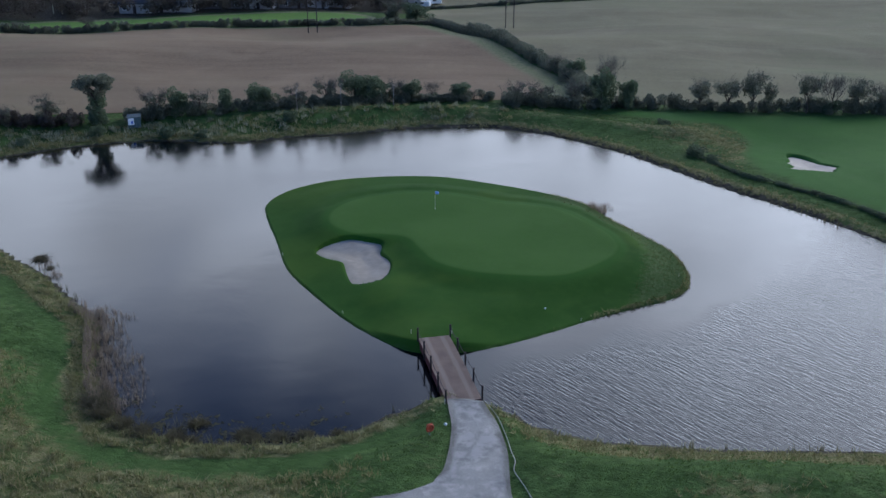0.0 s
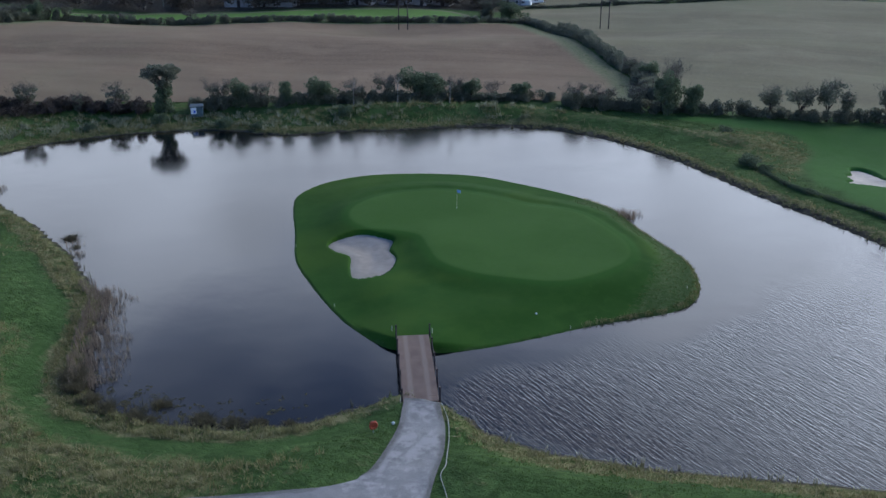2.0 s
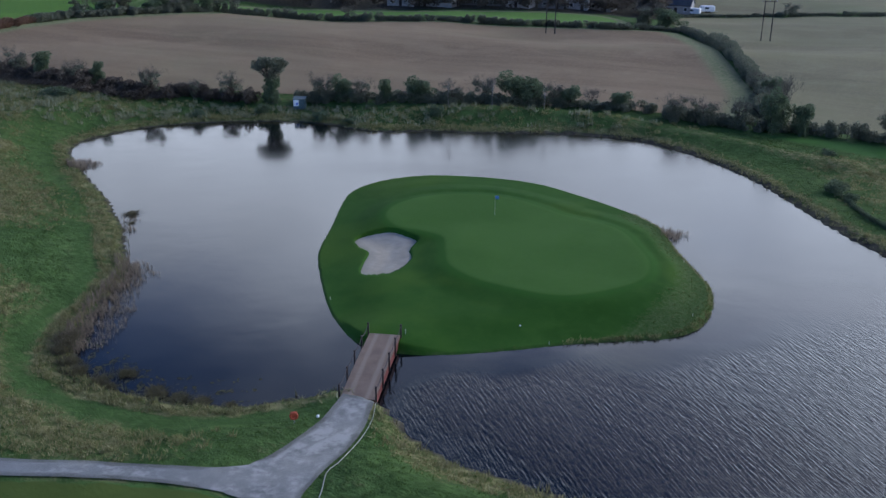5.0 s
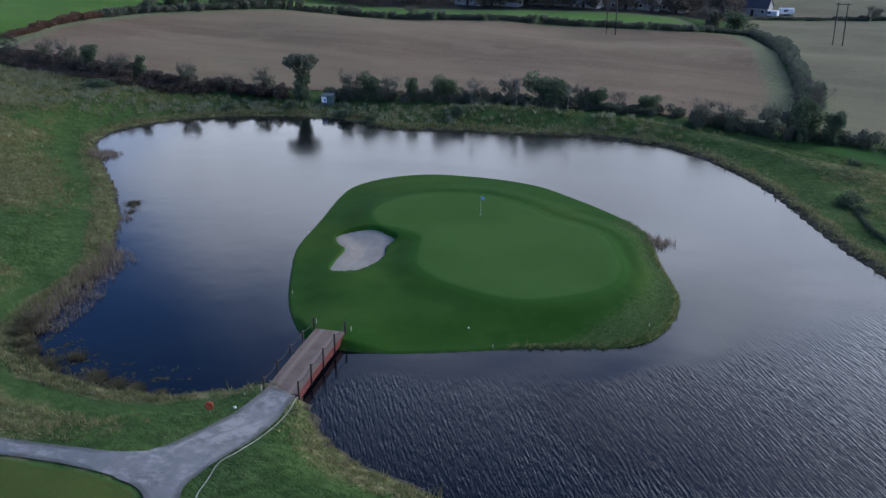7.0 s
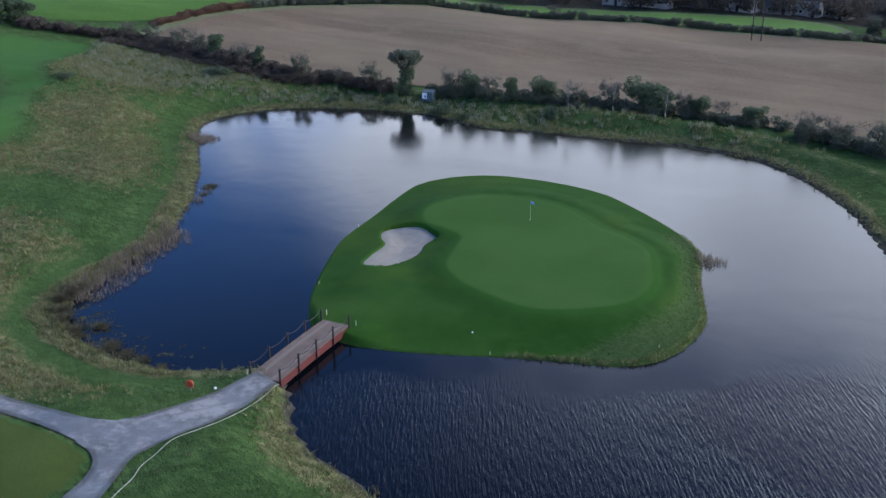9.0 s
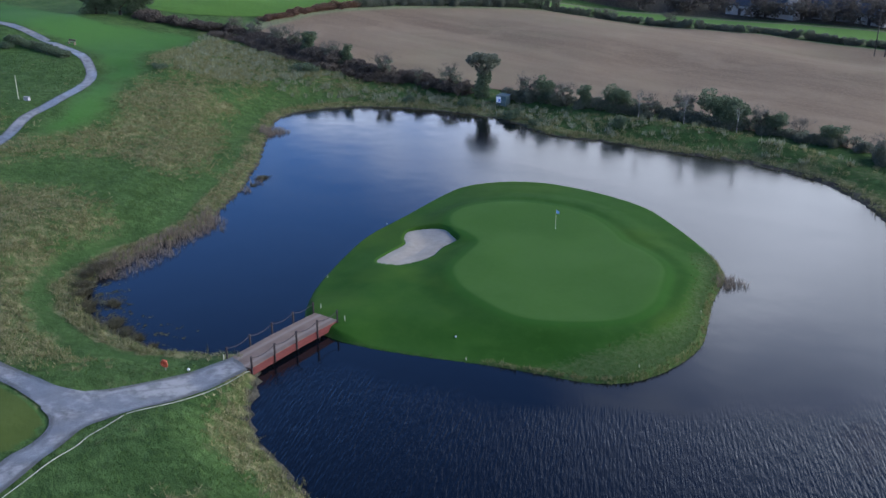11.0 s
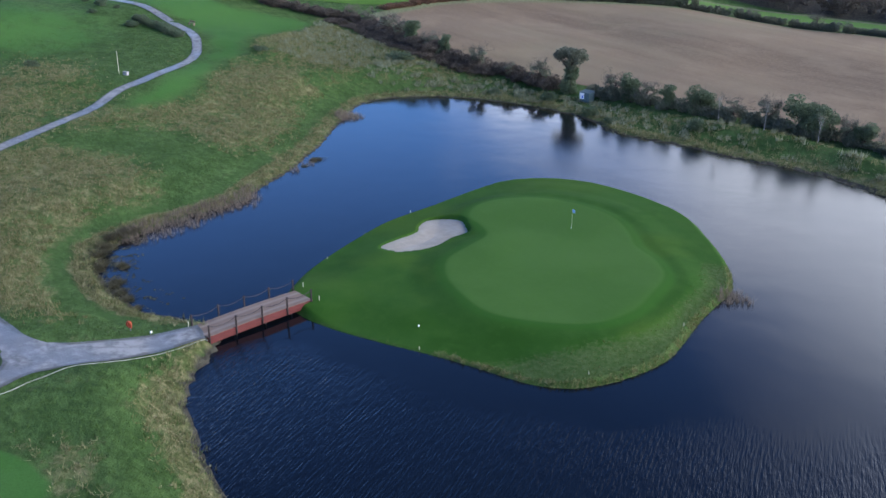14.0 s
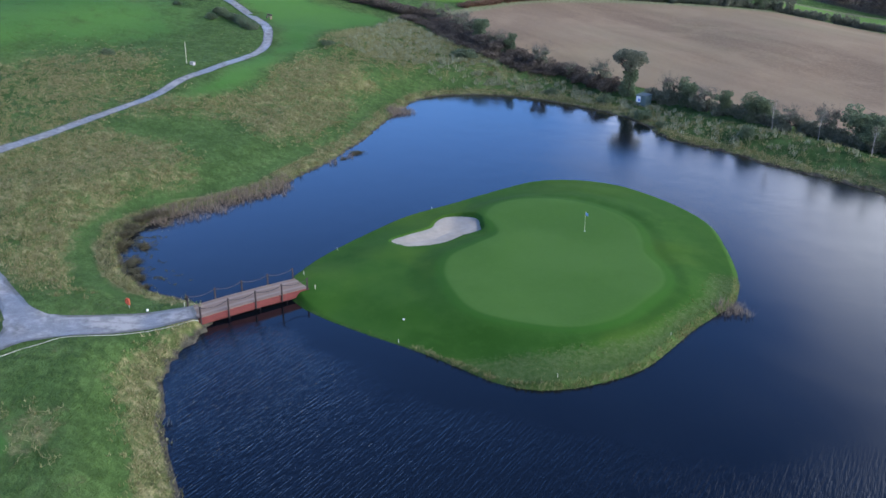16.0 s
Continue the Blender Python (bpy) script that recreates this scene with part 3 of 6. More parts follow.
# ---- ground ----
def stretch(lo, a, b, hi, fine, mid):
    """Grid lines: fine between a and b, coarser outside, very coarse to the horizon."""
    inner = list(np.arange(a, b + fine / 2, fine))
    left = list(np.arange(a - mid, lo, -mid))[::-1]
    right = list(np.arange(b + mid, hi, mid))
    far = [150, 400, 900, 2000]
    return np.array([lo - f for f in far[::-1]] + left + inner + right + [hi + f for f in far])


gx, gy = stretch(-240, -112, 72, 150, 1.0, 4.0), stretch(0, 38, 166, 400, 1.0, 4.0)
gx, gy = np.unique(np.round(np.concatenate([gx, np.arange(46.5, 55, 0.34)]), 3)), np.unique(np.round(np.concatenate([gy, np.arange(121.5, 135, 0.34)]), 3))
X, Y = np.meshgrid(gx, gy)
fx, fy = X.ravel(), Y.ravel()
fz = land(fx, fy)
d_shore = distance(fx, fy, shore)
MOWN = [  # mown fairway on the western hill
    (-176, 60), (-150, 78), (-143, 86), (-133, 95), (-118, 99), (-104, 98), (-98, 97), (-90, 91), (-82, 84.5), (-74, 78), (-68, 73), (-72, 83), (-80, 89), (-90, 97), (-93, 101), (-104, 106),
    (-112, 118), (-118, 125), (-124, 124), (-138, 112), (-160, 110), (-190, 100)]
UPHILL = [(-200, 40), (-150, 75), (-135, 86), (-122, 88), (-108, 84), (-100, 72), (-98, 55), (-90, 40), (-80, 20), (-160, 0)]
EAST = [(27, 154), (36, 150), (45, 147), (46.5, 140), (43.5, 131), (43.5, 122), (46.5, 115), (51, 107), (58, 98), (90, 80), (130, 110), (130, 154), (90, 156), (50, 155.5)]
TEE = [(3.0, 45.5), (1.5, 46.4), (-0.3, 46.6), (-2.5, 46.3), (-4.7, 46.0), (-7, 45.5), (-8.8, 45.0), (-14, 43.5), (-20, 41.5), (-22, 38), (-16, 33), (-2, 33), (6, 36), (5.6, 40), (4.2, 43.4)]
TEE_EAST = [(13.8, 42.0), (14.4, 44.4), (15.4, 45.6), (17.2, 46.4), (18.9, 46.9), (21.1, 47), (22.3, 46.5), (23.5, 44.5), (20, 40), (14, 39)]
BAND = [(-3, 58.3), (-7, 55.8), (-12, 54.2), (-18, 54.2), (-24.4, 55.7), (-28.9, 59.8), (-31.2, 65.7), (-32.9, 71.5), (-35, 75.4), (-38.5, 79), (-44, 85.5)]
WALK = [(-44, 85), (-52, 92), (-60, 98), (-70, 106), (-76, 115), (-74, 127), (-64, 136), (-52, 141), (-40, 142.5), (-26, 144.5), (-10, 148), (4, 150), (16, 148), (28, 141)]
mown = np.maximum.reduce([top * soft(w, -w, distance(fx, fy, spline(c, 5))) for c, w, top in ((MOWN, 7.0, 0.9), (UPHILL, 18.0, 0.62), (EAST, 5.0, 1.0), (TEE, 0.7, 1.0), (TEE_EAST, 0.7, 1.0))])
tee = soft(0.5, -0.5, distance(fx, fy, spline(TEE, 5)))
band = soft(1.5, 0.6, distance(fx, fy, spline(BAND, 5, False), False))
mown = np.maximum(mown, 0.5 * soft(1.3, 0.4, distance(fx, fy, spline(BAND, 5, False), False)))
mown = np.maximum(mown, 0.30 * soft(2.4, 0.8, distance(fx, fy, spline(WALK, 5, False), False)))


# beds of dry grass: centre, half-widths, strength; the negative ones stay green
DRY_WEST = [(-34, 50, 16, 9, 0.60), (-39, 66, 10, 7, 0.50), (-48, 57, 13, 8, 0.42), (-57, 88, 11, 10, 0.55), (-64, 80, 11, 10, 0.40), (-73, 94, 12, 9, 0.50),
            (-77, 100, 9, 6, 0.50), (-92, 115, 14, 6, 0.55), (-105, 128, 20, 6, 0.45), (-88, 67, 12, 5, 0.50), (-80, 57, 12, 6, 0.38), (-18, 50, 16, 8, 0.44),
            (-64, 66, 8, 5, 0.25), (19, 48, 5, 3, 0.50)]
DRY_REST = [(-70, 128, 12, 8, 0.25), (-30, 145, 55, 4.5, 0.06), (20, 150, 30, 4, 0.08), (41, 138, 5, 8, 0.75), (37, 140, 5, 6, 0.4), (38, 126, 4, 6, 0.35),
            (-37, 74, 5, 5, -0.4), (-51, 74, 7, 5, -0.4), (-76, 83, 8, 5, -0.5), (-55, 65, 6, 4, -0.3)]
DRY_BEDS = DRY_WEST + DRY_REST


def dry(x, y, d):
    """How much of the rough is straw: broad patches on the western hill, a fringe along the shore."""
    bed = 0.0
    for px, py, rx, ry, much in DRY_BEDS:
        bed = bed + much * np.exp(-((x - px) / rx) ** 2 - ((y - py) / ry) ** 2)
    bed = np.clip(bed, -0.2, 0.52)
    near = soft(2.5, 8, d)
    return 0.10 + 0.08 * soft(-25, -45, x) + near * (bed + (0.06 + 0.6 * bed) * (0.5 * waves(x, y, 9, 11) + 0.35 * waves(x, y, 4, 12))) + (0.55 + 0.15 * waves(x, y, 5, 14)) * soft(3.4, 1.4, d) + 0.16 * soft(126, 138, y) * soft(40, 10, x) * soft(6, 3, d) + 0.06 * waves(x, y, 24, 13)


straw = dry(fx, fy, d_shore) + 0.28 * np.exp(-(distance(fx, fy, RIDGE, False) / 2.2) ** 2)
straw = straw + 0.5 * soft(1.0, 0.4, np.abs(distance(fx, fy, spline(BAND, 5, False), False) - 2.1)) * soft(4.6, 3.6, d_shore) * soft(-2, -6, fx)
straw = straw + 0.10 * soft(-5, -12, fx) * soft(64, 58, fy) + 0.3 * soft(4, 1.5, d_shore) * soft(2, 25, fx) * soft(95, 110, fy)
straw = straw + 0.30 * soft(4.4, 2.4, d_shore) * soft(70, 64, fy) * soft(4, 8, fx)
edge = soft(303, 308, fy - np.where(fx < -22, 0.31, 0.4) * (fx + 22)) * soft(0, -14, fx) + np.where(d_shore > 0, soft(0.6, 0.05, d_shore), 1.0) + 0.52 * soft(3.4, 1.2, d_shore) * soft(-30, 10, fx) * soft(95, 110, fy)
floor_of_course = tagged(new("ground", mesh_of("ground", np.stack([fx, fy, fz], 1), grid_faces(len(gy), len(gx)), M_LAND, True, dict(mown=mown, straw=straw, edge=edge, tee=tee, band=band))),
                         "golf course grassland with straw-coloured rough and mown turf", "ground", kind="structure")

# ---- pond ----
out = spline([(x * 1.0, y * 1.0) for x, y in SHORE], 4)
bm = bmesh.new()
away = np.roll(out, -1, 0) - np.roll(out, 1, 0)
away = np.stack([-away[:, 1], away[:, 0]], 1) / (np.hypot(away[:, 0], away[:, 1])[:, None] + 1e-9)
if distance([out[3, 0] + away[3, 0] * 0.1], [out[3, 1] + away[3, 1] * 0.1], shore)[0] < 0:
    away = -away
rim = [bm.verts.new((*(p + n * 0.5), 0.0)) for p, n in zip(out, away)]
bmesh.ops.triangulate(bm, faces=[bm.faces.new(rim)])
for cut in range(-80, 71, 3):
    bmesh.ops.bisect_plane(bm, geom=bm.verts[:] + bm.edges[:] + bm.faces[:], plane_co=(cut, 0, 0), plane_no=(1, 0, 0))
for cut in range(54, 156, 3):
    bmesh.ops.bisect_plane(bm, geom=bm.verts[:] + bm.edges[:] + bm.faces[:], plane_co=(0, cut, 0), plane_no=(0, 1, 0))
bmesh.ops.recalc_face_normals(bm, faces=bm.faces[:])
if bm.faces[0:1] and sum(f.normal.z for f in bm.faces) < 0:
    bmesh.ops.reverse_faces(bm, faces=bm.faces[:])
me = bpy.data.meshes.new("water")
bm.to_mesh(me)
bm.free()
me.materials.append(M_WATER)
wx, wy = np.array([v.co.x for v in me.vertices]), np.array([v.co.y for v in me.vertices])
wind = 0.95 * soft(0, 6, wx) * soft(90, 68, wy - 0.9 * np.maximum(wx - 20, 0)) + 0.55 * np.exp(-((wx + 4.6) / 2.6) ** 2 - ((wy - 68.4) / 3.2) ** 2)
wind = wind * soft(0.5, 6.5, distance(wx, wy, isle) + 1.5 * waves(wx, wy, 14, 61))
me.attributes.new("wind", "FLOAT", "POINT").data.foreach_set("value", wind.astype(np.float32))
haze = soft(-48, -22, wx) * soft(100, 120, wy) + 0.5 * soft(20, 32, wx) * soft(84, 100, wy) * soft(126, 116, wy)      # fine cat's-paws too small to see singly
me.attributes.new("haze", "FLOAT", "POINT").data.foreach_set("value", np.clip(haze, 0, 1).astype(np.float32))
tagged(new("water", me), "dark pond water with wind ripples and sky reflections", "water", kind="structure")

# ---- island ----
GREEN = [(-12.5, 99.4), (-12.6, 103.8), (-10.2, 107.6), (-5.8, 109.7), (-0.9, 109.9), (3.3, 108.2), (6.4, 106.4), (10.2, 105.6), (13.6, 103.6), (16.1, 99.6), (17.9, 95.8),
         (18.1, 91.6), (15.8, 88), (11.8, 85), (7.0, 84.9), (2.6, 86.0), (-0.6, 88.2), (-2.3, 91.6), (-3.9, 94.9), (-6.8, 96), (-9.8, 96.4)]
SAND = [(-13.4, 93.2), (-12.6, 94.8), (-10.2, 95.6), (-8, 95), (-6.5, 94.2), (-6.5, 92), (-5.4, 89.6), (-5.6, 86.4), (-6.8, 84.9), (-8.7, 84.8), (-9.6, 87.2), (-10.3, 90), (-12, 91.3)]
green_line, sand_line = spline(GREEN, 6), spline(SAND, 8)


def turf(x, y, carve=True):
    """Height of the island's turf."""
    d, g = -distance(x, y, isle), distance(x, y, green_line)
    x, y = np.asarray(x, float).ravel(), np.asarray(y, float).ravel()
    lee = soft(98, 107, y + 0.8 * x)
    z = np.where(d > 0, (0.12 + 0.34 * lee) * soft(0, 0.15 + 0.5 * lee, d) + (0.68 - 0.30 * lee) * soft(0.0, 6.5, d), -1.6 * soft(0, 1.2, -d))
    z = z + 0.62 * soft(4.0, -0.6, g) * soft(0, 3, d)
    z = z + 0.27 * soft(0.8, 2.6, g) * soft(5.6, 3.0, g) * soft(0, 3, d) * soft(94, 104, y + 0.55 * x)
    z = z + 0.10 * waves(x, y, 16, 21) * soft(0, 5, d) * soft(-2, 2, g) + 0.05 * waves(x, y, 12, 22) * soft(2, -2, g)
    near = soft(6.5, 0.8, np.hypot(x + 1.1, y - 73.4)) * soft(0.0, 0.7, d)
    z = z + near * np.maximum(0.84 - z, 0.0)
    if carve:
        z = z - 0.80 * soft(0.10, -0.25, distance(x, y, sand_line))
    return z


ic = np.array([1.5, 95.5])
steps = np.concatenate([[1.06, 1.03, 1.008], np.linspace(1.0, 0.94, 9), np.linspace(0.935, 0.01, 84)])
rim_i = spline(ISLE, 14)
rim_i = rim_i + 0.10 * np.stack([waves(rim_i[:, 0], rim_i[:, 1], 1.7, 31), waves(rim_i[:, 0], rim_i[:, 1], 1.5, 32)], 1)
P = np.concatenate([ic + (rim_i - ic) * s for s in steps])
ix, iy = P[:, 0], P[:, 1]
iz = turf(ix, iy)
d_isle, d_green = -distance(ix, iy, isle), distance(ix, iy, green_line)
WILD = [(14.5, 77.5), (17.0, 80.6), (18.6, 84.6), (19.9, 88.6), (20.5, 92.5), (19.8, 97), (17.4, 102), (15.6, 106), (12, 111), (20, 116), (34, 100), (34, 76), (20, 72)]
wild_line = spline(WILD, 6)
wild = soft(1.6, -2.6, distance(ix, iy, wild_line)) + 0.5 * soft(0.5, 0.1, d_isle)
cap = len(P)
verts = np.concatenate([np.stack([ix, iy, iz], 1), [[*ic, turf([ic[0]], [ic[1]])[0]]]])
k = len(rim_i)
faces = grid_faces(len(steps), k, True) + [((len(steps) - 1) * k + j, (len(steps) - 1) * k + (j + 1) % k, cap) for j in range(k)]
me = mesh_of("island", verts, faces, M_ISLE, True, dict(green=np.append(-d_green, 5.0), wild=np.append(wild, 0.0)))
tagged(new("island", me), "grassy island with a smooth putting green and mown banks", "island", kind="structure")


def sand_sheet(name, line, height, label, sink=0.16, material=M_SAND):
    """Raked sand lying in a hollow, lower than its turf lip."""
    c = line.mean(0)
    if line[:, 0].max() < 0:
        c = np.array([-8.2, 90.4])
    ss = np.concatenate([np.linspace(1.0, 0.8, 5), np.linspace(0.74, 0.03, 10)])
    q = np.concatenate([c + (line - c) * s for s in ss])
    inner = -distance(q[:, 0], q[:, 1], line)
    z = height(q[:, 0], q[:, 1]) - sink - 0.26 * soft(c[1], c[1] + 4.5, q[:, 1] + 0.3 * (q[:, 0] - c[0])) * soft(1.6, 0.0, inner) - 0.22 * soft(0.1, 2.2, inner) + 0.02 * waves(q[:, 0], q[:, 1], 1.4, 9)
    v = np.concatenate([np.stack([q[:, 0], q[:, 1], z], 1), [[*c, height(c[:1], c[1:])[0] - sink - 0.22]]])
    n = len(line)
    f = grid_faces(len(ss), n, True) + [((len(ss) - 1) * n + j, (len(ss) - 1) * n + (j + 1) % n, len(q)) for j in range(n)]
    return tagged(new(name, mesh_of(name, v, f, material)), label, "bunker")


sand_sheet("bunker", spline(SAND, 8), lambda x, y: turf(x, y, False), "pale raked sand bunker set into the island turf")
sand_sheet("bunker", EAST_SAND, lambda x, y: land(x, y, False), "white sand bunker in the fairway beyond the pond", 0.24, M_WHITE_SAND)


# ---- draped sheets: paths and fields ----
def even(line, n):
    """n points evenly spaced along a smooth line."""
    p = spline(line, 12, False)
    run = np.concatenate([[0], np.cumsum(np.hypot(*np.diff(p, axis=0).T))])
    return np.stack([np.interp(np.linspace(0, run[-1], n), run, p[:, i]) for i in (0, 1)], 1)


def patch(name, south, north, west, east, lift, material, n=(80, 60), margins=(3.0, 3.0, 7.0)):
    """A sheet filling four border lines (south and north run eastwards, west and east northwards), lying on the ground."""
    nu, nv = n
    S, N, W, E = even(south, nu), even(north, nu), even(west, nv), even(east, nv)
    u, v = np.linspace(0, 1, nu)[:, None, None], np.linspace(0, 1, nv)[None, :, None]
    q = (1 - v) * S[:, None] + v * N[:, None] + (1 - u) * W[None] + u * E[None]
    q = q - ((1 - u) * (1 - v) * S[0] + u * (1 - v) * S[-1] + (1 - u) * v * N[0] + u * v * N[-1])
    q = q.reshape(-1, 2)
    rim = np.maximum.reduce([soft(w, 0.3, distance(q[:, 0], q[:, 1], l, False)) for l, w in zip((N, W, E), margins)])
    return mesh_of(name, np.stack([q[:, 0], q[:, 1], land(q[:, 0], q[:, 1]) + lift], 1), grid_faces(nu, nv), material, True, dict(rim=rim))


def drape(name, one, two, lift, material, label, category, n=(60, 8), rims=True, extra=None):
    """A sheet between two lines, lying on the ground."""
    rows, fade = [], []
    nu, nv = n
    a, b = spline(one, 12, False), spline(two, 12, False)
    pick = lambda l: np.stack([np.interp(np.linspace(0, 1, nu), np.concatenate([[0], np.cumsum(np.hypot(*np.diff(l, axis=0).T))]) / np.hypot(*np.diff(l, axis=0).T).sum(), l[:, i]) for i in (0, 1)], 1)
    a, b = pick(a), pick(b)
    f = np.linspace(0, 1, nv)[None, :, None]
    q = (a[:, None] * (1 - f) + b[:, None] * f).reshape(-1, 2)
    z = land(q[:, 0], q[:, 1]) + lift
    border = distance(q[:, 0], q[:, 1], np.concatenate([a, b[::-1]]))
    me = mesh_of(name, np.stack([q[:, 0], q[:, 1], z], 1), [fc[::-1] for fc in grid_faces(nu, nv)], material, True, dict(rim=soft(-4.5, -0.5, border) * rims))
    return me

path_main = (
    [(0.3, 62.4), (0.45, 60.5), (0.6, 58.7), (0.55, 56.8), (0.35, 54.4), (0.0, 52.0), (-0.6, 50.5), (-0.5, 48.8), (-0.3, 47.1), (1.6, 46.9), (3.2, 46.1), (4.4, 44.4), (6.6, 40.6), (9.5, 35.6)],
    [(2.95, 62.5), (3.4, 60.6), (3.9, 58.7), (4.2, 56.5), (4.35, 54.4), (4.3, 52), (4.25, 50), (4.4, 48.3), (5.6, 46.4), (7.5, 43.7), (9.6, 40.2), (12.6, 35.2)])
path_side = ([(-0.6, 50.5), (-2.4, 49.2), (-4.6, 48.6), (-8.5, 47.6), (-10.8, 47.1), (-15.3, 45.7), (-20, 44.2), (-30, 40.5), (-42, 36.5)],
             [(-0.3, 47.1), (-2.5, 46.8), (-4.7, 46.5), (-7, 46.0), (-8.8, 45.5), (-14, 44.0), (-18.5, 42.6), (-30, 38.6), (-42, 34)])
path_hill = ([(-40, 33), (-46.5, 41.2), (-52.6, 48.6), (-59, 55.8), (-65.4, 63.4), (-70.2, 68.3), (-76, 73.2), (-80, 78.5), (-87, 85.6), (-93, 90.2), (-99, 93.0), (-107, 95.0), (-116, 96.0), (-126, 94.2), (-133, 92.2), (-146, 87.5), (-170, 80)],
             [(-38, 34.5), (-44.8, 42.6), (-50.9, 50), (-57.3, 57.2), (-63.8, 64.8), (-68.6, 69.8), (-74.6, 74.8), (-78.8, 80.4), (-85.8, 87.4), (-92.2, 92.2), (-98.6, 95.0), (-107, 97.2), (-116.4, 98.2), (-127, 96.3), (-134, 94.2), (-147, 89.5), (-171, 82)])


def join_meshes(name, meshes):
    bm = bmesh.new()
    for m in meshes:
        bm.from_mesh(m)
    me = bpy.data.meshes.new(name)
    bm.to_mesh(me)
    bm.free()
    me.materials.append(meshes[0].materials[0])
    return me


fork = join_meshes("path", [drape("path", *path_main, 0.08, M_GRAVEL, "", "", (90, 9)), drape("path", *path_side, 0.074, M_GRAVEL, "", "", (70, 9))])
outline = [np.concatenate([spline(a, 12, False), spline(b, 12, False)[::-1]]) for a, b in (path_main, path_side)]


def worn_rim(me, lines, knot=None, width=0.9):
    """Marks the trodden-in edges of a path."""
    co = np.array([v.co[:2] for v in me.vertices])
    r = soft(-width, 0.0, np.minimum.reduce([distance(co[:, 0], co[:, 1], l) for l in lines]))
    if knot:
        r = r * soft(1.6, 2.8, np.hypot(co[:, 0] - knot[0], co[:, 1] - knot[1]))
    me.attributes["rim"].data.foreach_set("value", r.astype(np.float32))
    return me


tagged(new("path", worn_rim(fork, outline, (-0.45, 48.8))),
       "wet grey gravel path forking towards the footbridge", "path", kind="structure")
path_hill = tuple([tuple(0.93 * p[i] + 0.07 * q[i] for i in (0, 1)) for p, q in zip(a, b)] for a, b in (path_hill, path_hill[::-1]))
tagged(new("path", worn_rim(drape("path", *path_hill, 0.07, M_GRAVEL, "", "", (180, 7)), [np.concatenate([spline(path_hill[0], 12, False), spline(path_hill[1], 12, False)[::-1]])], None, 0.5)), "grey gravel track winding over the grassy hill", "path", kind="structure")

tagged(new("field", patch("field", [(-125, 141), (-100, 139), (-80, 142), (-60, 147), (-36, 152), (-13, 157), (10, 159.5), (23.5, 161)], [(-124.5, 235), (-115, 246), (-100, 254.5), (-81, 259), (-60, 264), (-39, 269), (-20, 271.5), (-10, 278), (-4, 280.5)],
                          [(-125, 141), (-130, 152), (-136, 166), (-139, 182), (-137.5, 200), (-130, 220), (-124.5, 235)], [(23.5, 161), (23.2, 180), (21, 192), (17.6, 208), (13.6, 224), (8, 250), (2, 270), (-4, 280.5)], 0.1, M_SOIL, margins=(3.0, 7.0, 11.0))),
       "bare brown harrowed field with a grassy margin", "field", kind="structure")
tagged(new("field", patch("field", [(27.5, 161), (34, 160.5), (50, 161), (76, 163), (130, 169), (220, 178)], [(-14, 327), (3, 336), (28, 341), (47, 338), (70, 344), (130, 352), (260, 372)],
                          [(27.5, 161), (27, 180), (25, 193), (21.6, 209), (17.6, 225), (12, 251), (6, 272), (-3, 286), (-10, 302), (-14, 327)], [(220, 178), (232, 220), (248, 300), (260, 372)], 0.1, M_STUBBLE)),
       "pale stubble field with weedy patches", "field", kind="structure")
tagged(new("field", drape("field", [(-137, 245), (-118, 251), (-101, 258.5), (-81, 263), (-60, 268), (-39, 273), (-20, 276)], [(-140, 256), (-120, 271), (-104, 279), (-75, 285.5), (-43, 297), (-30, 299), (-20, 290)], 0.1, M_CROP, "", "", (60, 20))),
       "bright green strip of young winter crop", "field", kind="structure")
tagged(new("field", drape("field", [(-12, 334), (3, 343), (28, 348), (60, 350), (140, 362)], [(-20, 430), (20, 440), (60, 445), (100, 450), (180, 460)], 0.1, M_STUBBLE, "", "", (60, 24), False)),
       "far grey-brown stubble field", "field", kind="structure")
tagged(new("field", drape("field", [(-150, 128), (-137, 140), (-134, 158), (-142, 178), (-146, 198), (-140, 220)], [(-260, 110), (-250, 150), (-245, 180), (-240, 210), (-235, 240), (-220, 270)], 0.1, M_MEADOW, "", "", (50, 30), False)),
       "green pasture beyond the western hedge", "field", kind="structure")

# ---- trees and hedges ----


def bush_cloud(rng, lobes, n, size, centre_bias=0.45):
    """Leaf sprays gathered in lobes (x, y, z, rx, ry, rz), thicker towards each lobe's skin."""
    w = np.array([l[3] * l[4] * l[5] for l in lobes]) ** 0.67
    pick = rng.choice(len(lobes), n, p=w / w.sum())
    L = np.array(lobes)[pick]
    u = rng.normal(size=(n, 3))
    u /= np.linalg.norm(u, axis=1)[:, None]
    r = rng.uniform(centre_bias, 1.0, (n, 1)) ** 0.6 * rng.uniform(0.85, 1.18, (n, 1))
    return leaf_cards(L[:, :3] + u * r * L[:, 3:], size, rng)


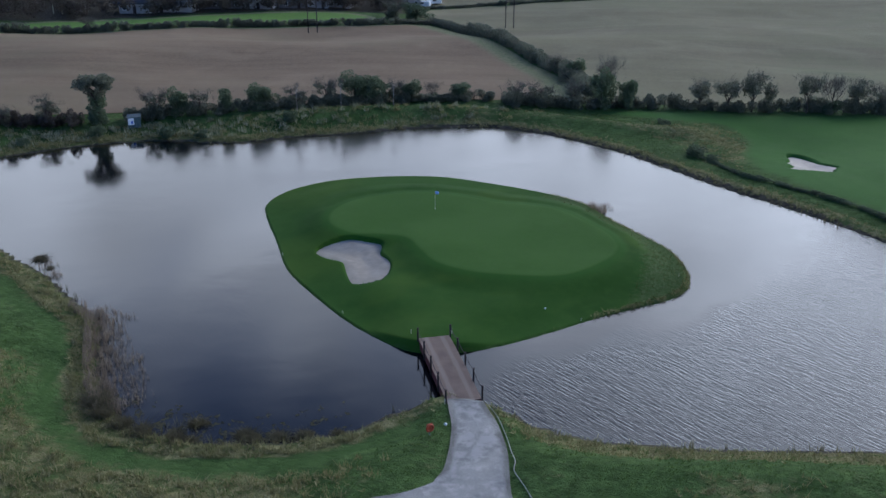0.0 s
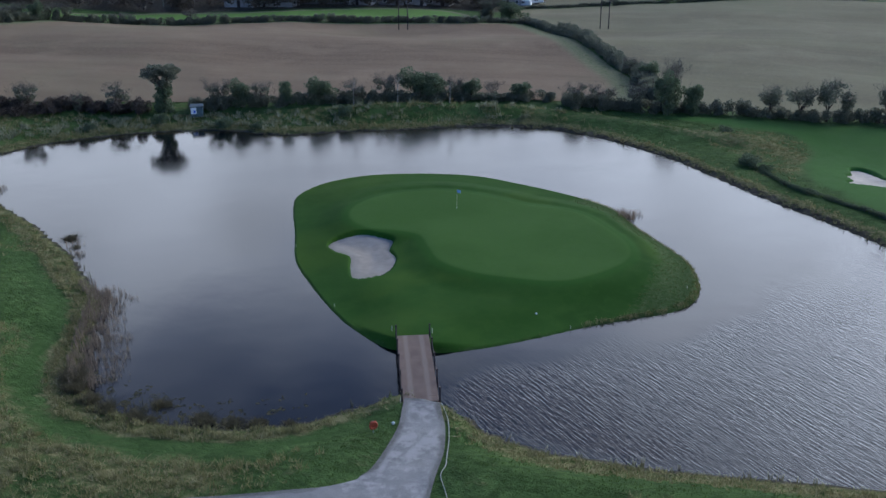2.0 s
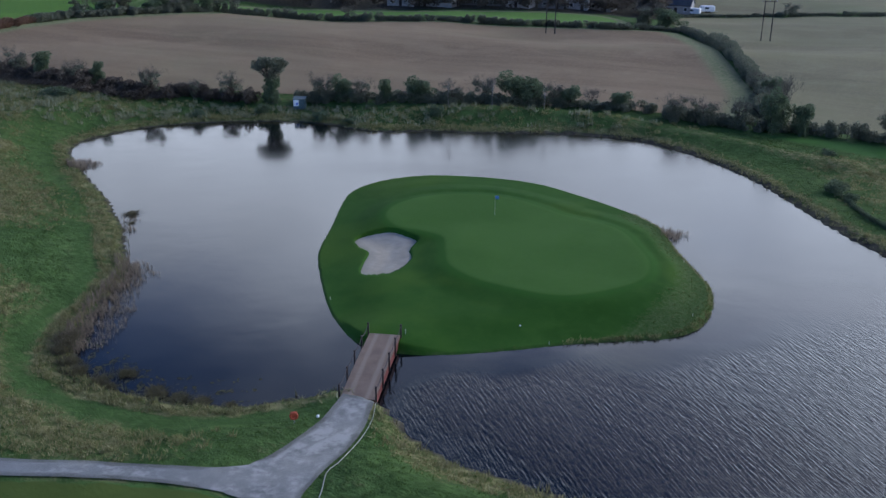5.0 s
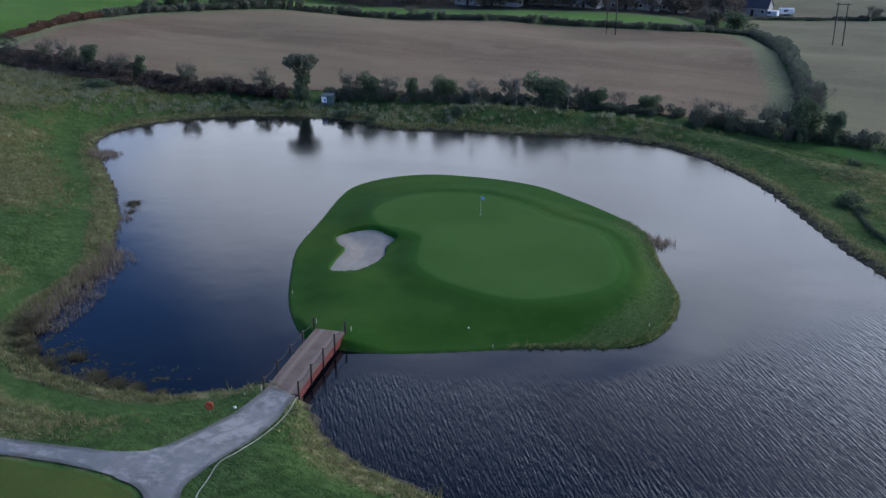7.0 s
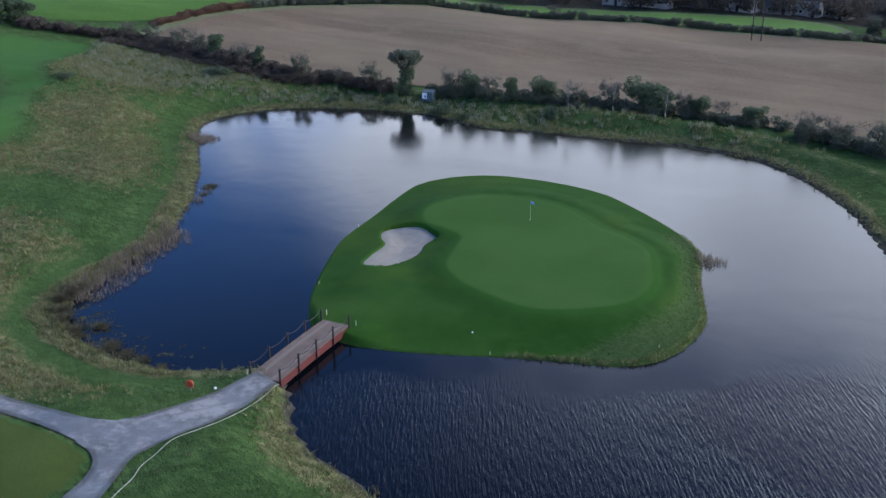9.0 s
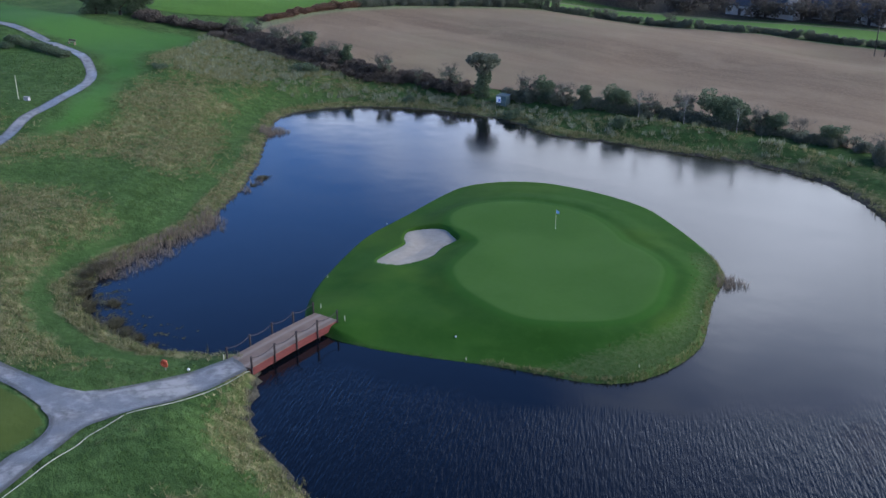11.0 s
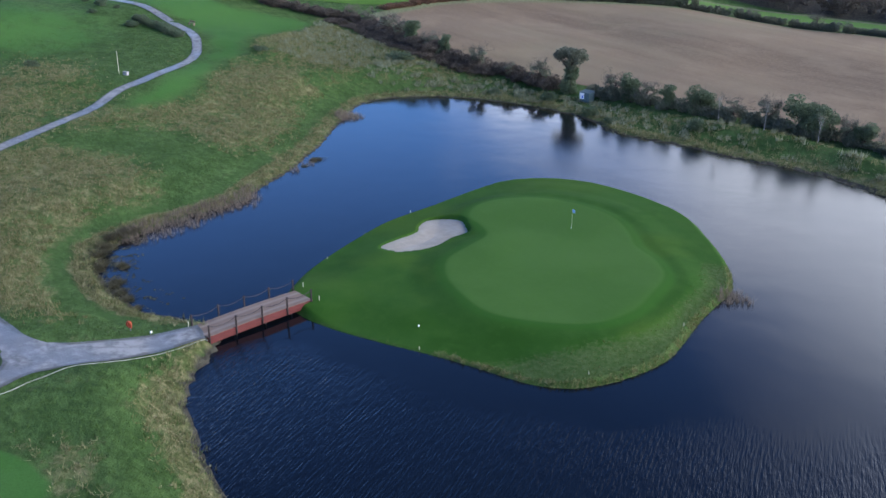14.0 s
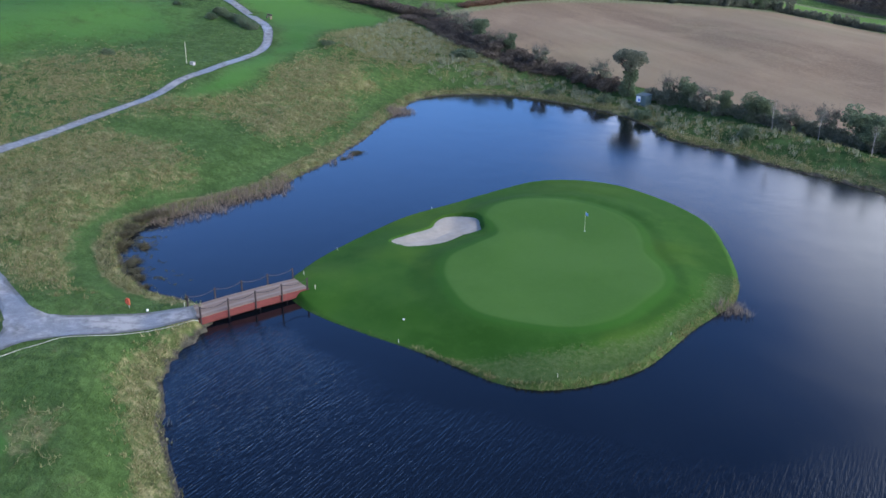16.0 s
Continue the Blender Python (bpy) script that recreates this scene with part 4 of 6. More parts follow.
def limbs(rng, height, spread, count, base=0.25, thick=0.16, trunk_top=0.7, twigs=3, rise=(0.5, 1.1)):
    """Trunk, limbs and twigs of a tree; gives the mesh and the ends of the limbs."""
    wob = [(rng.normal(0, 0.05 * height * f), rng.normal(0, 0.05 * height * f), height * f) for f in (0.0, 0.2, 0.45, trunk_top)]
    wob[0] = (0, 0, -0.25)
    bm, ends = tube(wob, [thick * 1.3, thick, thick * 0.75, thick * 0.4], 7), []
    for i in range(count):
        f = base + (trunk_top - base) * (i + rng.uniform(0, 0.9)) / count
        a = i * 2.4 + rng.normal(0, 0.4)
        p = Vector((np.interp(f * height, [w[2] for w in wob], [w[0] for w in wob]), np.interp(f * height, [w[2] for w in wob], [w[1] for w in wob]), f * height))
        reach = spread * rng.uniform(0.55, 1.0) * (1.1 - 0.35 * f)
        tip = p + Vector((math.cos(a) * reach, math.sin(a) * reach, (height - p.z) * rng.uniform(*rise) * 0.75))
        mid = p.lerp(tip, 0.5) + Vector((rng.normal(0, 0.1), rng.normal(0, 0.1), -0.06 * reach))
        tube([p, mid, tip], [thick * 0.45, thick * 0.28, thick * 0.1], 5, bm)
        ends.append(tip)
        for j in range(twigs):
            q = mid.lerp(tip, rng.uniform(0.0, 1.0))
            t2 = q + Vector((rng.normal(0, 0.35 * spread), rng.normal(0, 0.35 * spread), abs(rng.normal(0.25, 0.2)) * height * 0.5))
            t2.z = min(t2.z, height)
            tube([q, q.lerp(t2, 0.5) + Vector((rng.normal(0, 0.06), rng.normal(0, 0.06), 0)), t2], [thick * 0.14, thick * 0.09, 0.012], 3, bm)
            ends.append(t2)
    return bm, ends


def twig_haze(rng, ends, n, length, thick):
    """Fine bare twigs fanning out at the limbs' ends."""
    e = np.array([tuple(x) for x in ends])[rng.randint(0, len(ends), n)] + rng.normal(0, length * 0.35, (n, 3))
    d = rng.normal(size=(n, 3)) * 0.55
    d[:, 2] = np.abs(d[:, 2]) + 0.45
    d = d / np.linalg.norm(d, axis=1)[:, None] * length * rng.uniform(0.5, 1.2, (n, 1))
    s = np.cross(d, rng.normal(size=(n, 3)))
    s = s / np.linalg.norm(s, axis=1)[:, None] * thick
    v = np.stack([e - s, e + s, e + d], 1).reshape(-1, 3)
    return v, np.arange(3 * n).reshape(n, 3)


def tree(kind, seed):
    """One tree of unit height 1 x 10 m and unit spread; returns the thing."""
    rng = np.random.RandomState(seed)
    if kind == "umbrella":
        ob = thing("tree", "ivy-clad tree with a bare fork and a broad domed dark crown", "tree")
        bm, ends = limbs(rng, 6.4, 2.6, 8, 0.45, 0.26, 0.72, 3, (0.8, 1.2))
        part("trunk", bm, M_BARK, ob)
        lob = []
        for _ in range(46):
            a, q = rng.uniform(0, 6.283), math.sqrt(rng.uniform(0, 1))
            lob.append((2.5 * q * math.cos(a) - 0.1, 2.3 * q * math.sin(a), 5.0 + 1.95 * math.sqrt(1 - 0.85 * q * q) * rng.uniform(0.2, 1.0), rng.uniform(0.4, 0.75), rng.uniform(0.4, 0.75), rng.uniform(0.3, 0.55)))
        for i in range(8):
            a = i * 0.785 + rng.normal(0, 0.2)
            lob += [(1.9 * f * math.cos(a), 1.7 * f * math.sin(a), 3.5 + 1.8 * f, 0.34, 0.34, 0.42) for f in (0.3, 0.6, 0.9)]
        part("crown", mesh_of("crown", *bush_cloud(rng, lob, 6000, 0.17), M_HEDGE, False), M_HEDGE, ob)
        lob = [(rng.normal(0, 0.3), rng.normal(0, 0.3), z, 1.40 - 0.12 * z, 1.40 - 0.12 * z, 0.75) for z in (0.4, 1.0, 1.6, 2.2, 2.8, 3.3)] + [(0.9, 0.2, 3.6, 0.35, 0.35, 0.6), (-0.8, -0.1, 3.7, 0.35, 0.35, 0.6), (0.1, 0.3, 4.2, 0.4, 0.4, 0.6)]
        part("ivy", mesh_of("ivy", *bush_cloud(rng, lob, 2600, 0.19), M_IVY, False), M_IVY, ob, "thick dark ivy up the trunk")
    elif kind == "ivy":
        ob = thing("tree", "ivy-covered hedgerow tree with a dense dark crown", "tree", "hedgerow trees")
        bm, ends = limbs(rng, 5.0, 1.9, 9, 0.15, 0.16)
        part("trunk", bm, M_BARK, ob)
        lob = [(*(Vector(e) * rng.uniform(0.75, 1.0)), rng.uniform(0.5, 0.95), rng.uniform(0.5, 0.95), rng.uniform(0.45, 0.85)) for e in ends[::2]]
        lob += [(rng.normal(0, 0.9), rng.normal(0, 0.8), rng.uniform(0.3, 2.4), 0.9, 0.9, 0.9) for _ in range(7)]
        part("crown", mesh_of("crown", *bush_cloud(rng, lob, 6000, 0.155), M_IVY, False), M_IVY, ob)
    elif kind == "bare":
        ob = thing("tree", "leafless grey twiggy hedgerow tree", "tree", "hedgerow trees")
        bm, ends = limbs(rng, 4.6, 1.8, 9, 0.12, 0.12, 0.65, 4)
        part("trunk", bm, M_BARK, ob)
        part("crown", mesh_of("crown", *twig_haze(rng, ends, 1300, 0.85, 0.016), M_TWIG, False), M_TWIG, ob)
        lob = [(rng.normal(0, 0.6), rng.normal(0, 0.6), rng.uniform(0.3, 1.8), 0.7, 0.7, 0.7) for _ in range(5)]
        part("ivy", mesh_of("ivy", *bush_cloud(rng, lob, 900, 0.18), M_IVY, False), M_IVY, ob, "dark ivy round the trunk")
    elif kind == "mixed":
        ob = thing("tree", "half-bare hedgerow tree with patches of ivy", "tree", "hedgerow trees")
        bm, ends = limbs(rng, 4.8, 1.9, 10, 0.12, 0.13, 0.68, 3)
        part("trunk", bm, M_BARK, ob)
        part("crown", mesh_of("crown", *twig_haze(rng, ends, 800, 0.7, 0.018), M_TWIG, False), M_TWIG, ob)
        lob = [(*(Vector(e) * rng.uniform(0.7, 0.95)), rng.uniform(0.35, 0.7), rng.uniform(0.35, 0.7), rng.uniform(0.3, 0.6)) for e in ends[::4]]
        lob += [(rng.normal(0, 0.8), rng.normal(0, 0.8), rng.uniform(0.3, 2.0), 0.8, 0.8, 0.8) for _ in range(6)]
        part("ivy", mesh_of("ivy", *bush_cloud(rng, lob, 3600, 0.15), M_HEDGE, False), M_HEDGE, ob, "dark evergreen patches in the crown")
    elif kind == "pollard":
        ob = thing("tree", "small fan-shaped hedge tree, windblown and half bare", "tree", "hedgerow trees")
        bm, ends = limbs(rng, 5.0, 1.5, 9, 0.12, 0.13, 0.5, 4, (0.9, 1.3))
        part("trunk", bm, M_BARK, ob)
        lob = [(*(Vector(e) * f), 0.30 + 0.25 * f, 0.30 + 0.25 * f, rng.uniform(0.3, 0.6)) for e in ends[::3] for f in (0.75, 0.95)]
        part("crown", mesh_of("crown", *bush_cloud(rng, lob, 2000, 0.15), M_HEDGE, False), M_HEDGE, ob)
        part("twigs", mesh_of("twigs", *twig_haze(rng, ends, 500, 0.7, 0.014), M_TWIG, False), M_TWIG, ob, "bare outer twigs")["kind"] = "stuff"
    elif kind == "sapling":
        ob = thing("tree", "slender pale-stemmed young tree with few twigs", "tree", "saplings by the pond")
        bm, ends = limbs(rng, 4.0, 0.5, 6, 0.45, 0.06, 0.9, 3)
        part("trunk", bm, M_PALE, ob, "pale straight stem")
        part("crown", mesh_of("crown", *twig_haze(rng, ends, 260, 0.5, 0.010), M_TWIG, False), M_TWIG, ob)
    elif kind == "tussock":
        ob = thing("sedge_tussock", "brown dome of dead sedge in the shallows", "sedge")
        px, py, rr = rng.normal(0, 0.30, 260), rng.normal(0, 0.30, 260), None
        v, f = blades(px, py, np.full(260, -0.3), 1.15 - 0.8 * np.hypot(px, py), 0.05, 0.35, rng, 4)
        part("sheath", mesh_of("sheath", v, f, M_SEDGE, False), M_SEDGE, ob)
    elif kind == "shrub":
        ob = thing("shrub", "low rounded dark evergreen shrub on the bank", "shrub")
        part("branchwork", limbs(rng, 1.5, 0.8, 6, 0.05, 0.05, 0.7, 2)[0], M_BARK, ob)
        lob = [(rng.normal(0, 0.42), rng.normal(0, 0.42), rng.uniform(0.35, 1.1), 0.5, 0.5, 0.45) for _ in range(9)]
        part("foliage", mesh_of("foliage", *bush_cloud(rng, lob, 1300, 0.13), M_IVY, False), M_IVY, ob)
    return ob


stock = {}


def plant(kind, seed, x, y, sx, sz, turn=None, label=""):
    """Stands a tree of a kind at a place, scaled in spread and height."""
    m = pose(x, y, ground(x, y) - 0.05, 0, 0, (x * 37 + y * 91) % 360 if turn is None else turn) @ Matrix.Diagonal((sx, sx, sz, 1))
    if (kind, seed) not in stock:
        ob = stock[kind, seed] = tree(kind, seed)
        ob.matrix_basis = m
    else:
        o = stock[kind, seed]
        ob = copy_thing(o, m @ Matrix.Diagonal((*(1 / s for s in o.scale), 1)))
    if label:
        tagged(ob, label)
    return ob


plant("umbrella", 3, -53.3, 144.4, 1.12, 1.1, 20)
# hedgerow trees: place, height, width
ROW_MIDDLE = [(-61.0, 143.5, 3.9, 4.4, "mixed"), (-45.2, 147.6, 4.1, 5.2, "mixed"), (-41.8, 147.9, 4.3, 4.0, "ivy"), (-38.6, 148.4, 3.9, 4.6, "mixed"),
              (-34.5, 149.0, 4.2, 3.0, "ivy"), (-29.8, 151.3, 4.0, 5.6, "ivy"), (-24.0, 152.4, 3.3, 4.8, "mixed"), (-19.3, 154.4, 4.2, 4.8, "mixed"),
              (-14.5, 156.4, 5.0, 6.8, "ivy"), (-11.2, 156.8, 4.6, 5.4, "ivy"), (-8.0, 157.6, 3.7, 3.6, "mixed"), (-5.4, 158.2, 3.3, 4.4, "ivy"),
              (-1.8, 158.6, 2.9, 3.2, "bare"), (2.8, 159.4, 3.0, 5.0, "ivy")]
ROW_EAST = [(12.2, 155.6, 4.0, 4.6, "mixed"), (16.2, 156.2, 3.8, 5.0, "mixed"), (21.6, 156.8, 4.3, 5.0, "mixed"), (26.4, 156.4, 6.4, 5.4, "ivy"),
            (27.6, 158.2, 8.0, 4.0, "bare"), (30.6, 156.8, 5.2, 4.2, "ivy"), (25.3, 181, 3.9, 4.8, "ivy"), (22.5, 190, 3.5, 4.5, "mixed"),
            (43.2, 157.6, 5.0, 3.2, "pollard"), (48.0, 157.8, 5.3, 3.6, "pollard"), (52.2, 158.2, 6.6, 3.8, "pollard"), (55.1, 158.4, 4.8, 2.0, "pollard"),
            (61.4, 158, 6.4, 2.8, "pollard"), (65.8, 158.3, 6.0, 5.0, "bare"), (70.1, 158.8, 5.8, 3.4, "pollard"), (74.1, 159, 4.7, 4.4, "mixed")]
ROW_WEST = [(80, 159.5, 5, 4.4, "bare"), (87, 160.5, 5, 4.4, "pollard"), (-106.1, 137.0, 4.4, 5.0, "mixed"), (-99.6, 136.2, 4.6, 4.6, "mixed"),
            (-93.8, 136.0, 5.2, 4.6, "ivy"), (-87.0, 136.0, 3.8, 4.8, "mixed"), (-83.2, 137.2, 4.4, 3.0, "ivy"), (-73.4, 138.8, 4.2, 5.0, "mixed"),
            (-65.7, 140.2, 3.0, 2.4, "mixed"), (-116.2, 137.7, 3.6, 4.0, "mixed"), (-122, 136.5, 3.4, 4.2, "bare")]
ROW = ROW_MIDDLE + ROW_EAST + ROW_WEST
seeds = {"mixed": (11, 12, 13), "bare": (21, 22, 23), "ivy": (31, 32, 33), "pollard": (41, 42, 43)}
unit = {"mixed": (4.8, 4.6), "bare": (4.9, 4.8), "ivy": (5.0, 4.8), "pollard": (5.2, 2.7)}
for i, (x, y, h, w, kind) in enumerate(ROW):
    plant(kind, seeds[kind][i % 3], x, y, w / unit[kind][1], h / unit[kind][0])
for i, (x, y, h) in enumerate([(-23.2, 148.4, 4.2), (-16.4, 150.6, 4.2), (-8, 151.8, 3.6)]):
    plant("sapling", 51, x, y, 1.0, h / 4)
for i, (x, y, h, w) in enumerate([(-61.0, 133.9, 1.2, 2.2), (-51.8, 139.0, 1.8, 2.2), (-24.0, 144.9, 1.9, 2.2), (-41.4, 139.4, 1.5, 2.8), (34.8, 146.2, 0.9, 2.2), (35.6, 129.6, 1.5, 3.0), (37.4, 127.6, 1.0, 1.8),
                                  (-83.0, 127.6, 1.6, 4.2), (-92.6, 104.0, 1.0, 2.8), (-94.0, 65.0, 1.2, 2.2), (-36.5, 139.0, 1.0, 2.0), (-121, 88, 1.4, 2)]):
    plant("shrub", 61 + i % 2, x, y, w / 1.9, h / 1.45)



def hedge_piece(kind, seed, length=6.0):
    rng = np.random.RandomState(seed)
    mat, word = {"dark": (M_HEDGE, "dense dark thorn hedge"), "bramble": (M_BRAMBLE, "leafless brown bramble hedge"), "gorse": (M_IVY, "low dark line of gorse along the bank"), "russet": (M_RUSSET, "russet bank of dead bracken and thorn")}[kind]
    ob = thing("hedge", word, "hedge", "field hedges")
    bm = bmesh.new()
    for i in range(16):
        x = rng.uniform(-length / 2, length / 2)
        y0, y1 = rng.normal(0, 0.3), rng.normal(0, 0.5)
        tube([(x, y0, -0.3), (x + rng.normal(0, 0.2), (y0 + y1) / 2, 0.6), (x + rng.normal(0, 0.4), y1, rng.uniform(1.0, 1.7))], [0.04, 0.03, 0.012], 4, bm)
    tagged(part("branchwork", bm, M_BARK, ob), kind="stuff")
    lob = [(rng.uniform(-length / 2, length / 2), rng.normal(0, 0.35), rng.uniform(0.25, 1.1), rng.uniform(0.5, 0.9), rng.uniform(0.5, 0.8), rng.uniform(0.35, 0.75)) for _ in range(22)]
    part("foliage", mesh_of("foliage", *bush_cloud(rng, lob, 4600, 0.15), mat, False), mat, ob)
    return ob


pieces = {}


def hedge_along(line, kind, sy, sz, step=5.0, jitter=0.5):
    p = spline(line, 12, False)
    run = np.concatenate([[0], np.cumsum(np.hypot(*np.diff(p, axis=0).T))])
    rng = np.random.RandomState(len(line) * 7 + int(abs(line[0][0])))
    for i, s in enumerate(np.arange(step / 2, run[-1], step)):
        x, y = np.interp(s, run, p[:, 0]) + rng.normal(0, jitter * 0.4), np.interp(s, run, p[:, 1]) + rng.normal(0, jitter)
        x2, y2 = np.interp(s + 1, run, p[:, 0]), np.interp(s + 1, run, p[:, 1])
        x1, y1 = np.interp(s - 1, run, p[:, 0]), np.interp(s - 1, run, p[:, 1])
        key = (kind, i % 3)
        m = pose(x, y, ground(x, y) - 0.05, 0, 0, math.degrees(math.atan2(y2 - y1, x2 - x1)) + 180 * (rng.rand() < 0.5)) @ Matrix.Diagonal((step / 5.2, sy * rng.uniform(0.8, 1.2), sz * rng.uniform(0.75, 1.3), 1))
        if key not in pieces:
            pieces[key] = hedge_piece(kind, 70 + 5 * i % 3 + len(kind))
            pieces[key].matrix_basis = m
        else:
            o = pieces[key]
            copy_thing(o, m @ Matrix.Diagonal((*(1 / v for v in o.scale), 1)))


hedge_along([(-141, 123.5), (-134, 127), (-127, 132), (-118, 136), (-100, 135.5), (-87, 135.5), (-76, 138.5), (-64, 141.5), (-56, 144)], "bramble", 2.2, 1.15)
hedge_along([(-122, 131.2), (-112, 132.6), (-100, 132.2), (-88, 132.6), (-77, 135.6), (-66, 138.8)], "bramble", 2.0, 0.62)
hedge_along([(-50, 146), (-43, 147.6), (-33, 149.6), (-24, 152.4), (-13, 156), (-4, 158.2), (3.5, 159.2), (8, 158.6)], "dark", 1.2, 1.1)
hedge_along([(10, 156.2), (18.5, 157), (28, 158), (37.5, 158), (49, 158.4), (60, 158.6), (76, 160), (100, 163), (135, 167)], "dark", 1.4, 1.45)
hedge_along([(25.5, 164), (25, 180), (23, 192), (19.6, 208), (15.6, 224), (10, 250), (4, 272), (-2, 283)], "dark", 1.8, 1.7)
hedge_along([(-4, 282.5), (-10, 280.5), (-20, 273.8), (-39, 271.3), (-60, 266.3), (-81, 261.3), (-100, 256.8), (-115, 248.3), (-126, 237.5)], "dark", 1.4, 1.3)
hedge_along([(-127, 237), (-131, 222), (-139, 200), (-140.5, 184)], "dark", 2.0, 1.25)
hedge_along([(-140.5, 182), (-138, 171), (-133, 159), (-129, 148)], "russet", 1.8, 0.9)
hedge_along([(-12, 329.5), (3, 338.5), (28, 343.5), (47, 340.5), (70, 346.5), (110, 352)], "dark", 1.3, 0.8, 7)
hedge_along([(35.6, 129), (37.8, 124.5), (39.6, 120.3), (42.2, 117), (44.2, 114.1), (46.6, 111.3), (48.4, 108.4), (50, 105.4), (52, 101)], "gorse", 0.45, 0.36, 4.0, 0.25)
rng = np.random.RandomState(17)
for i in range(20):                          # scrub in the far corner of the harrowed field
    f, kind = i / 19, ("mixed", "ivy", "bare", "mixed")[i % 4]
    x, y = -142 + 20 * f + rng.normal(0, 0.8) - 7 * rng.rand(), 205 + 31 * f + rng.normal(0, 0.8) + 5 * rng.rand()
    plant(kind, seeds[kind][i % 3], x, y, rng.uniform(0.9, 1.35), rng.uniform(0.65, 1.0))
plant("bare", 22, -95.7, 260, 1.15, 0.8)
plant("bare", 21, -111.5, 252.5, 1.0, 0.6)
plant("mixed", 11, 24, 343, 1.2, 0.9)
plant("ivy", 32, 58, 344, 1.6, 0.9)
plant("mixed", 13, 66, 346, 1.6, 1.0)
plant("ivy", 32, -148, 117, 1.9, 1.05)
plant("ivy", 33, -146, 121.5, 1.9, 1.15)
plant("ivy", 31, -144, 125.5, 1.6, 0.95)
hedge_along([(-125.5, 90.4), (-120, 91.6), (-114, 92.8), (-108.5, 93.6)], "gorse", 1.3, 0.9, 3.6, 0.3)
for i, (x, y, s) in enumerate(((-137.9, 85.8, 1.3), (-132.5, 83.0, 0.8), (-146, 84.5, 1.2), (-150, 83.4, 1.0), (-154, 85.8, 1.3), (-157, 81.2, 1.1), (-133.5, 88.2, 0.7))):
    plant("shrub", 61 + i % 2, x, y, s, s * 0.8)
plant("ivy", 31, -8, 290, 2.0, 1.0)
plant("mixed", 12, -14, 293, 2.0, 1.1)

# ---- footbridge ----
BZ = 0.92                                    # height of the deck
b0, b1 = Vector((1.62, 62.15, 0)), Vector((-0.80, 72.75, 0))
along = (b1 - b0).normalized()
span = (b1 - b0).length
HALF = 1.32
turn_b = math.degrees(math.atan2(along.y, along.x))
bridge = thing("footbridge", "timber footbridge with red-stained sides, dark posts and rope rails", "bridge", at=pose(b0.x, b0.y, 0, 0, 0, turn_b))


def deck_z(s):
    return BZ + 0.10 * math.sin(math.pi * min(max(s / span, 0), 1))


for side in (-1, 1):
    v = [(s, side * HALF + dy, deck_z(s) + dz) for s in np.linspace(0, span, 13) for dy, dz in ((-0.035, -0.70), (0.035, -0.70), (0.035, -0.02), (-0.035, -0.02))]
    bm = mesh_of("side_beam", v, grid_faces(13, 4, True) + [(3, 2, 1, 0), (48, 49, 50, 51)], M_RED, False)
    part("side_beam", bm, M_RED, bridge, "red-stained side beam")
    bm = tube([(s, side * 0.7, deck_z(s) - 0.26) for s in np.linspace(0, span, 7)], [0.12] * 7, 4)
    part("bearer", bm, M_POST, bridge)
post_at = [0.15 + (span - 0.35) * i / 4 for i in range(5)]
post_mesh = None
for side in (-1, 1):
    for s in post_at:
        bm = box(0.13, 0.13, 1.72, (0, 0, 0.20), 0.015)
        box(0.17, 0.17, 0.05, (0, 0, 1.07), 0.01, bm)
        if post_mesh is None:
            post_mesh = bpy.data.meshes.new("post")
            bm.to_mesh(post_mesh)
            post_mesh.materials.append(M_POST)
        bm.free()
        p = part("post", post_mesh, M_POST, bridge)
        p.matrix_basis = pose(s, side * (HALF + 0.10), deck_z(s))
    for s0, s1 in zip(post_at, post_at[1:]):
        pts = []
        for f in np.linspace(0, 1, 9):
            pts.append((s0 + (s1 - s0) * f, side * (HALF + 0.10), deck_z(s0) + (deck_z(s1) - deck_z(s0)) * f + 0.98 - 0.26 * 4 * f * (1 - f)))
        part("rope", tube(pts, [0.028] * 9, 5), M_ROPE, bridge)
for s in (span * 0.27, span * 0.55, span * 0.8):
    for side in (-1, 1):
        part("pile", tube([(s, side * 0.95, -1.7), (s, side * 0.95, deck_z(s) - 0.3)], [0.11, 0.10], 8), M_POST, bridge)
pitch_p = 0.148
plank_mesh = bpy.data.meshes.new("plank")
bm = box(0.1465, 2 * HALF + 0.06, 0.045, (0, 0, 0), 0.0015)
bm.to_mesh(plank_mesh)
bm.free()
plank_mesh.materials.append(M_PLANK)
rng = np.random.RandomState(5)
for i in range(int(span / pitch_p)):
    s = (i + 0.5) * pitch_p
    a = math.degrees(math.atan2(deck_z(s + 0.1) - deck_z(s - 0.1), 0.2))
    ob = new("plank", plank_mesh)
    ob.parent = bridge
    ob.matrix_basis = pose(s, rng.normal(0, 0.006), deck_z(s) + rng.normal(0, 0.0012), 0, -a, rng.normal(0, 0.15))

# ---- flag, markers and small things ----
def on_isle(x, y):
    return float(turf([x], [y])[0])


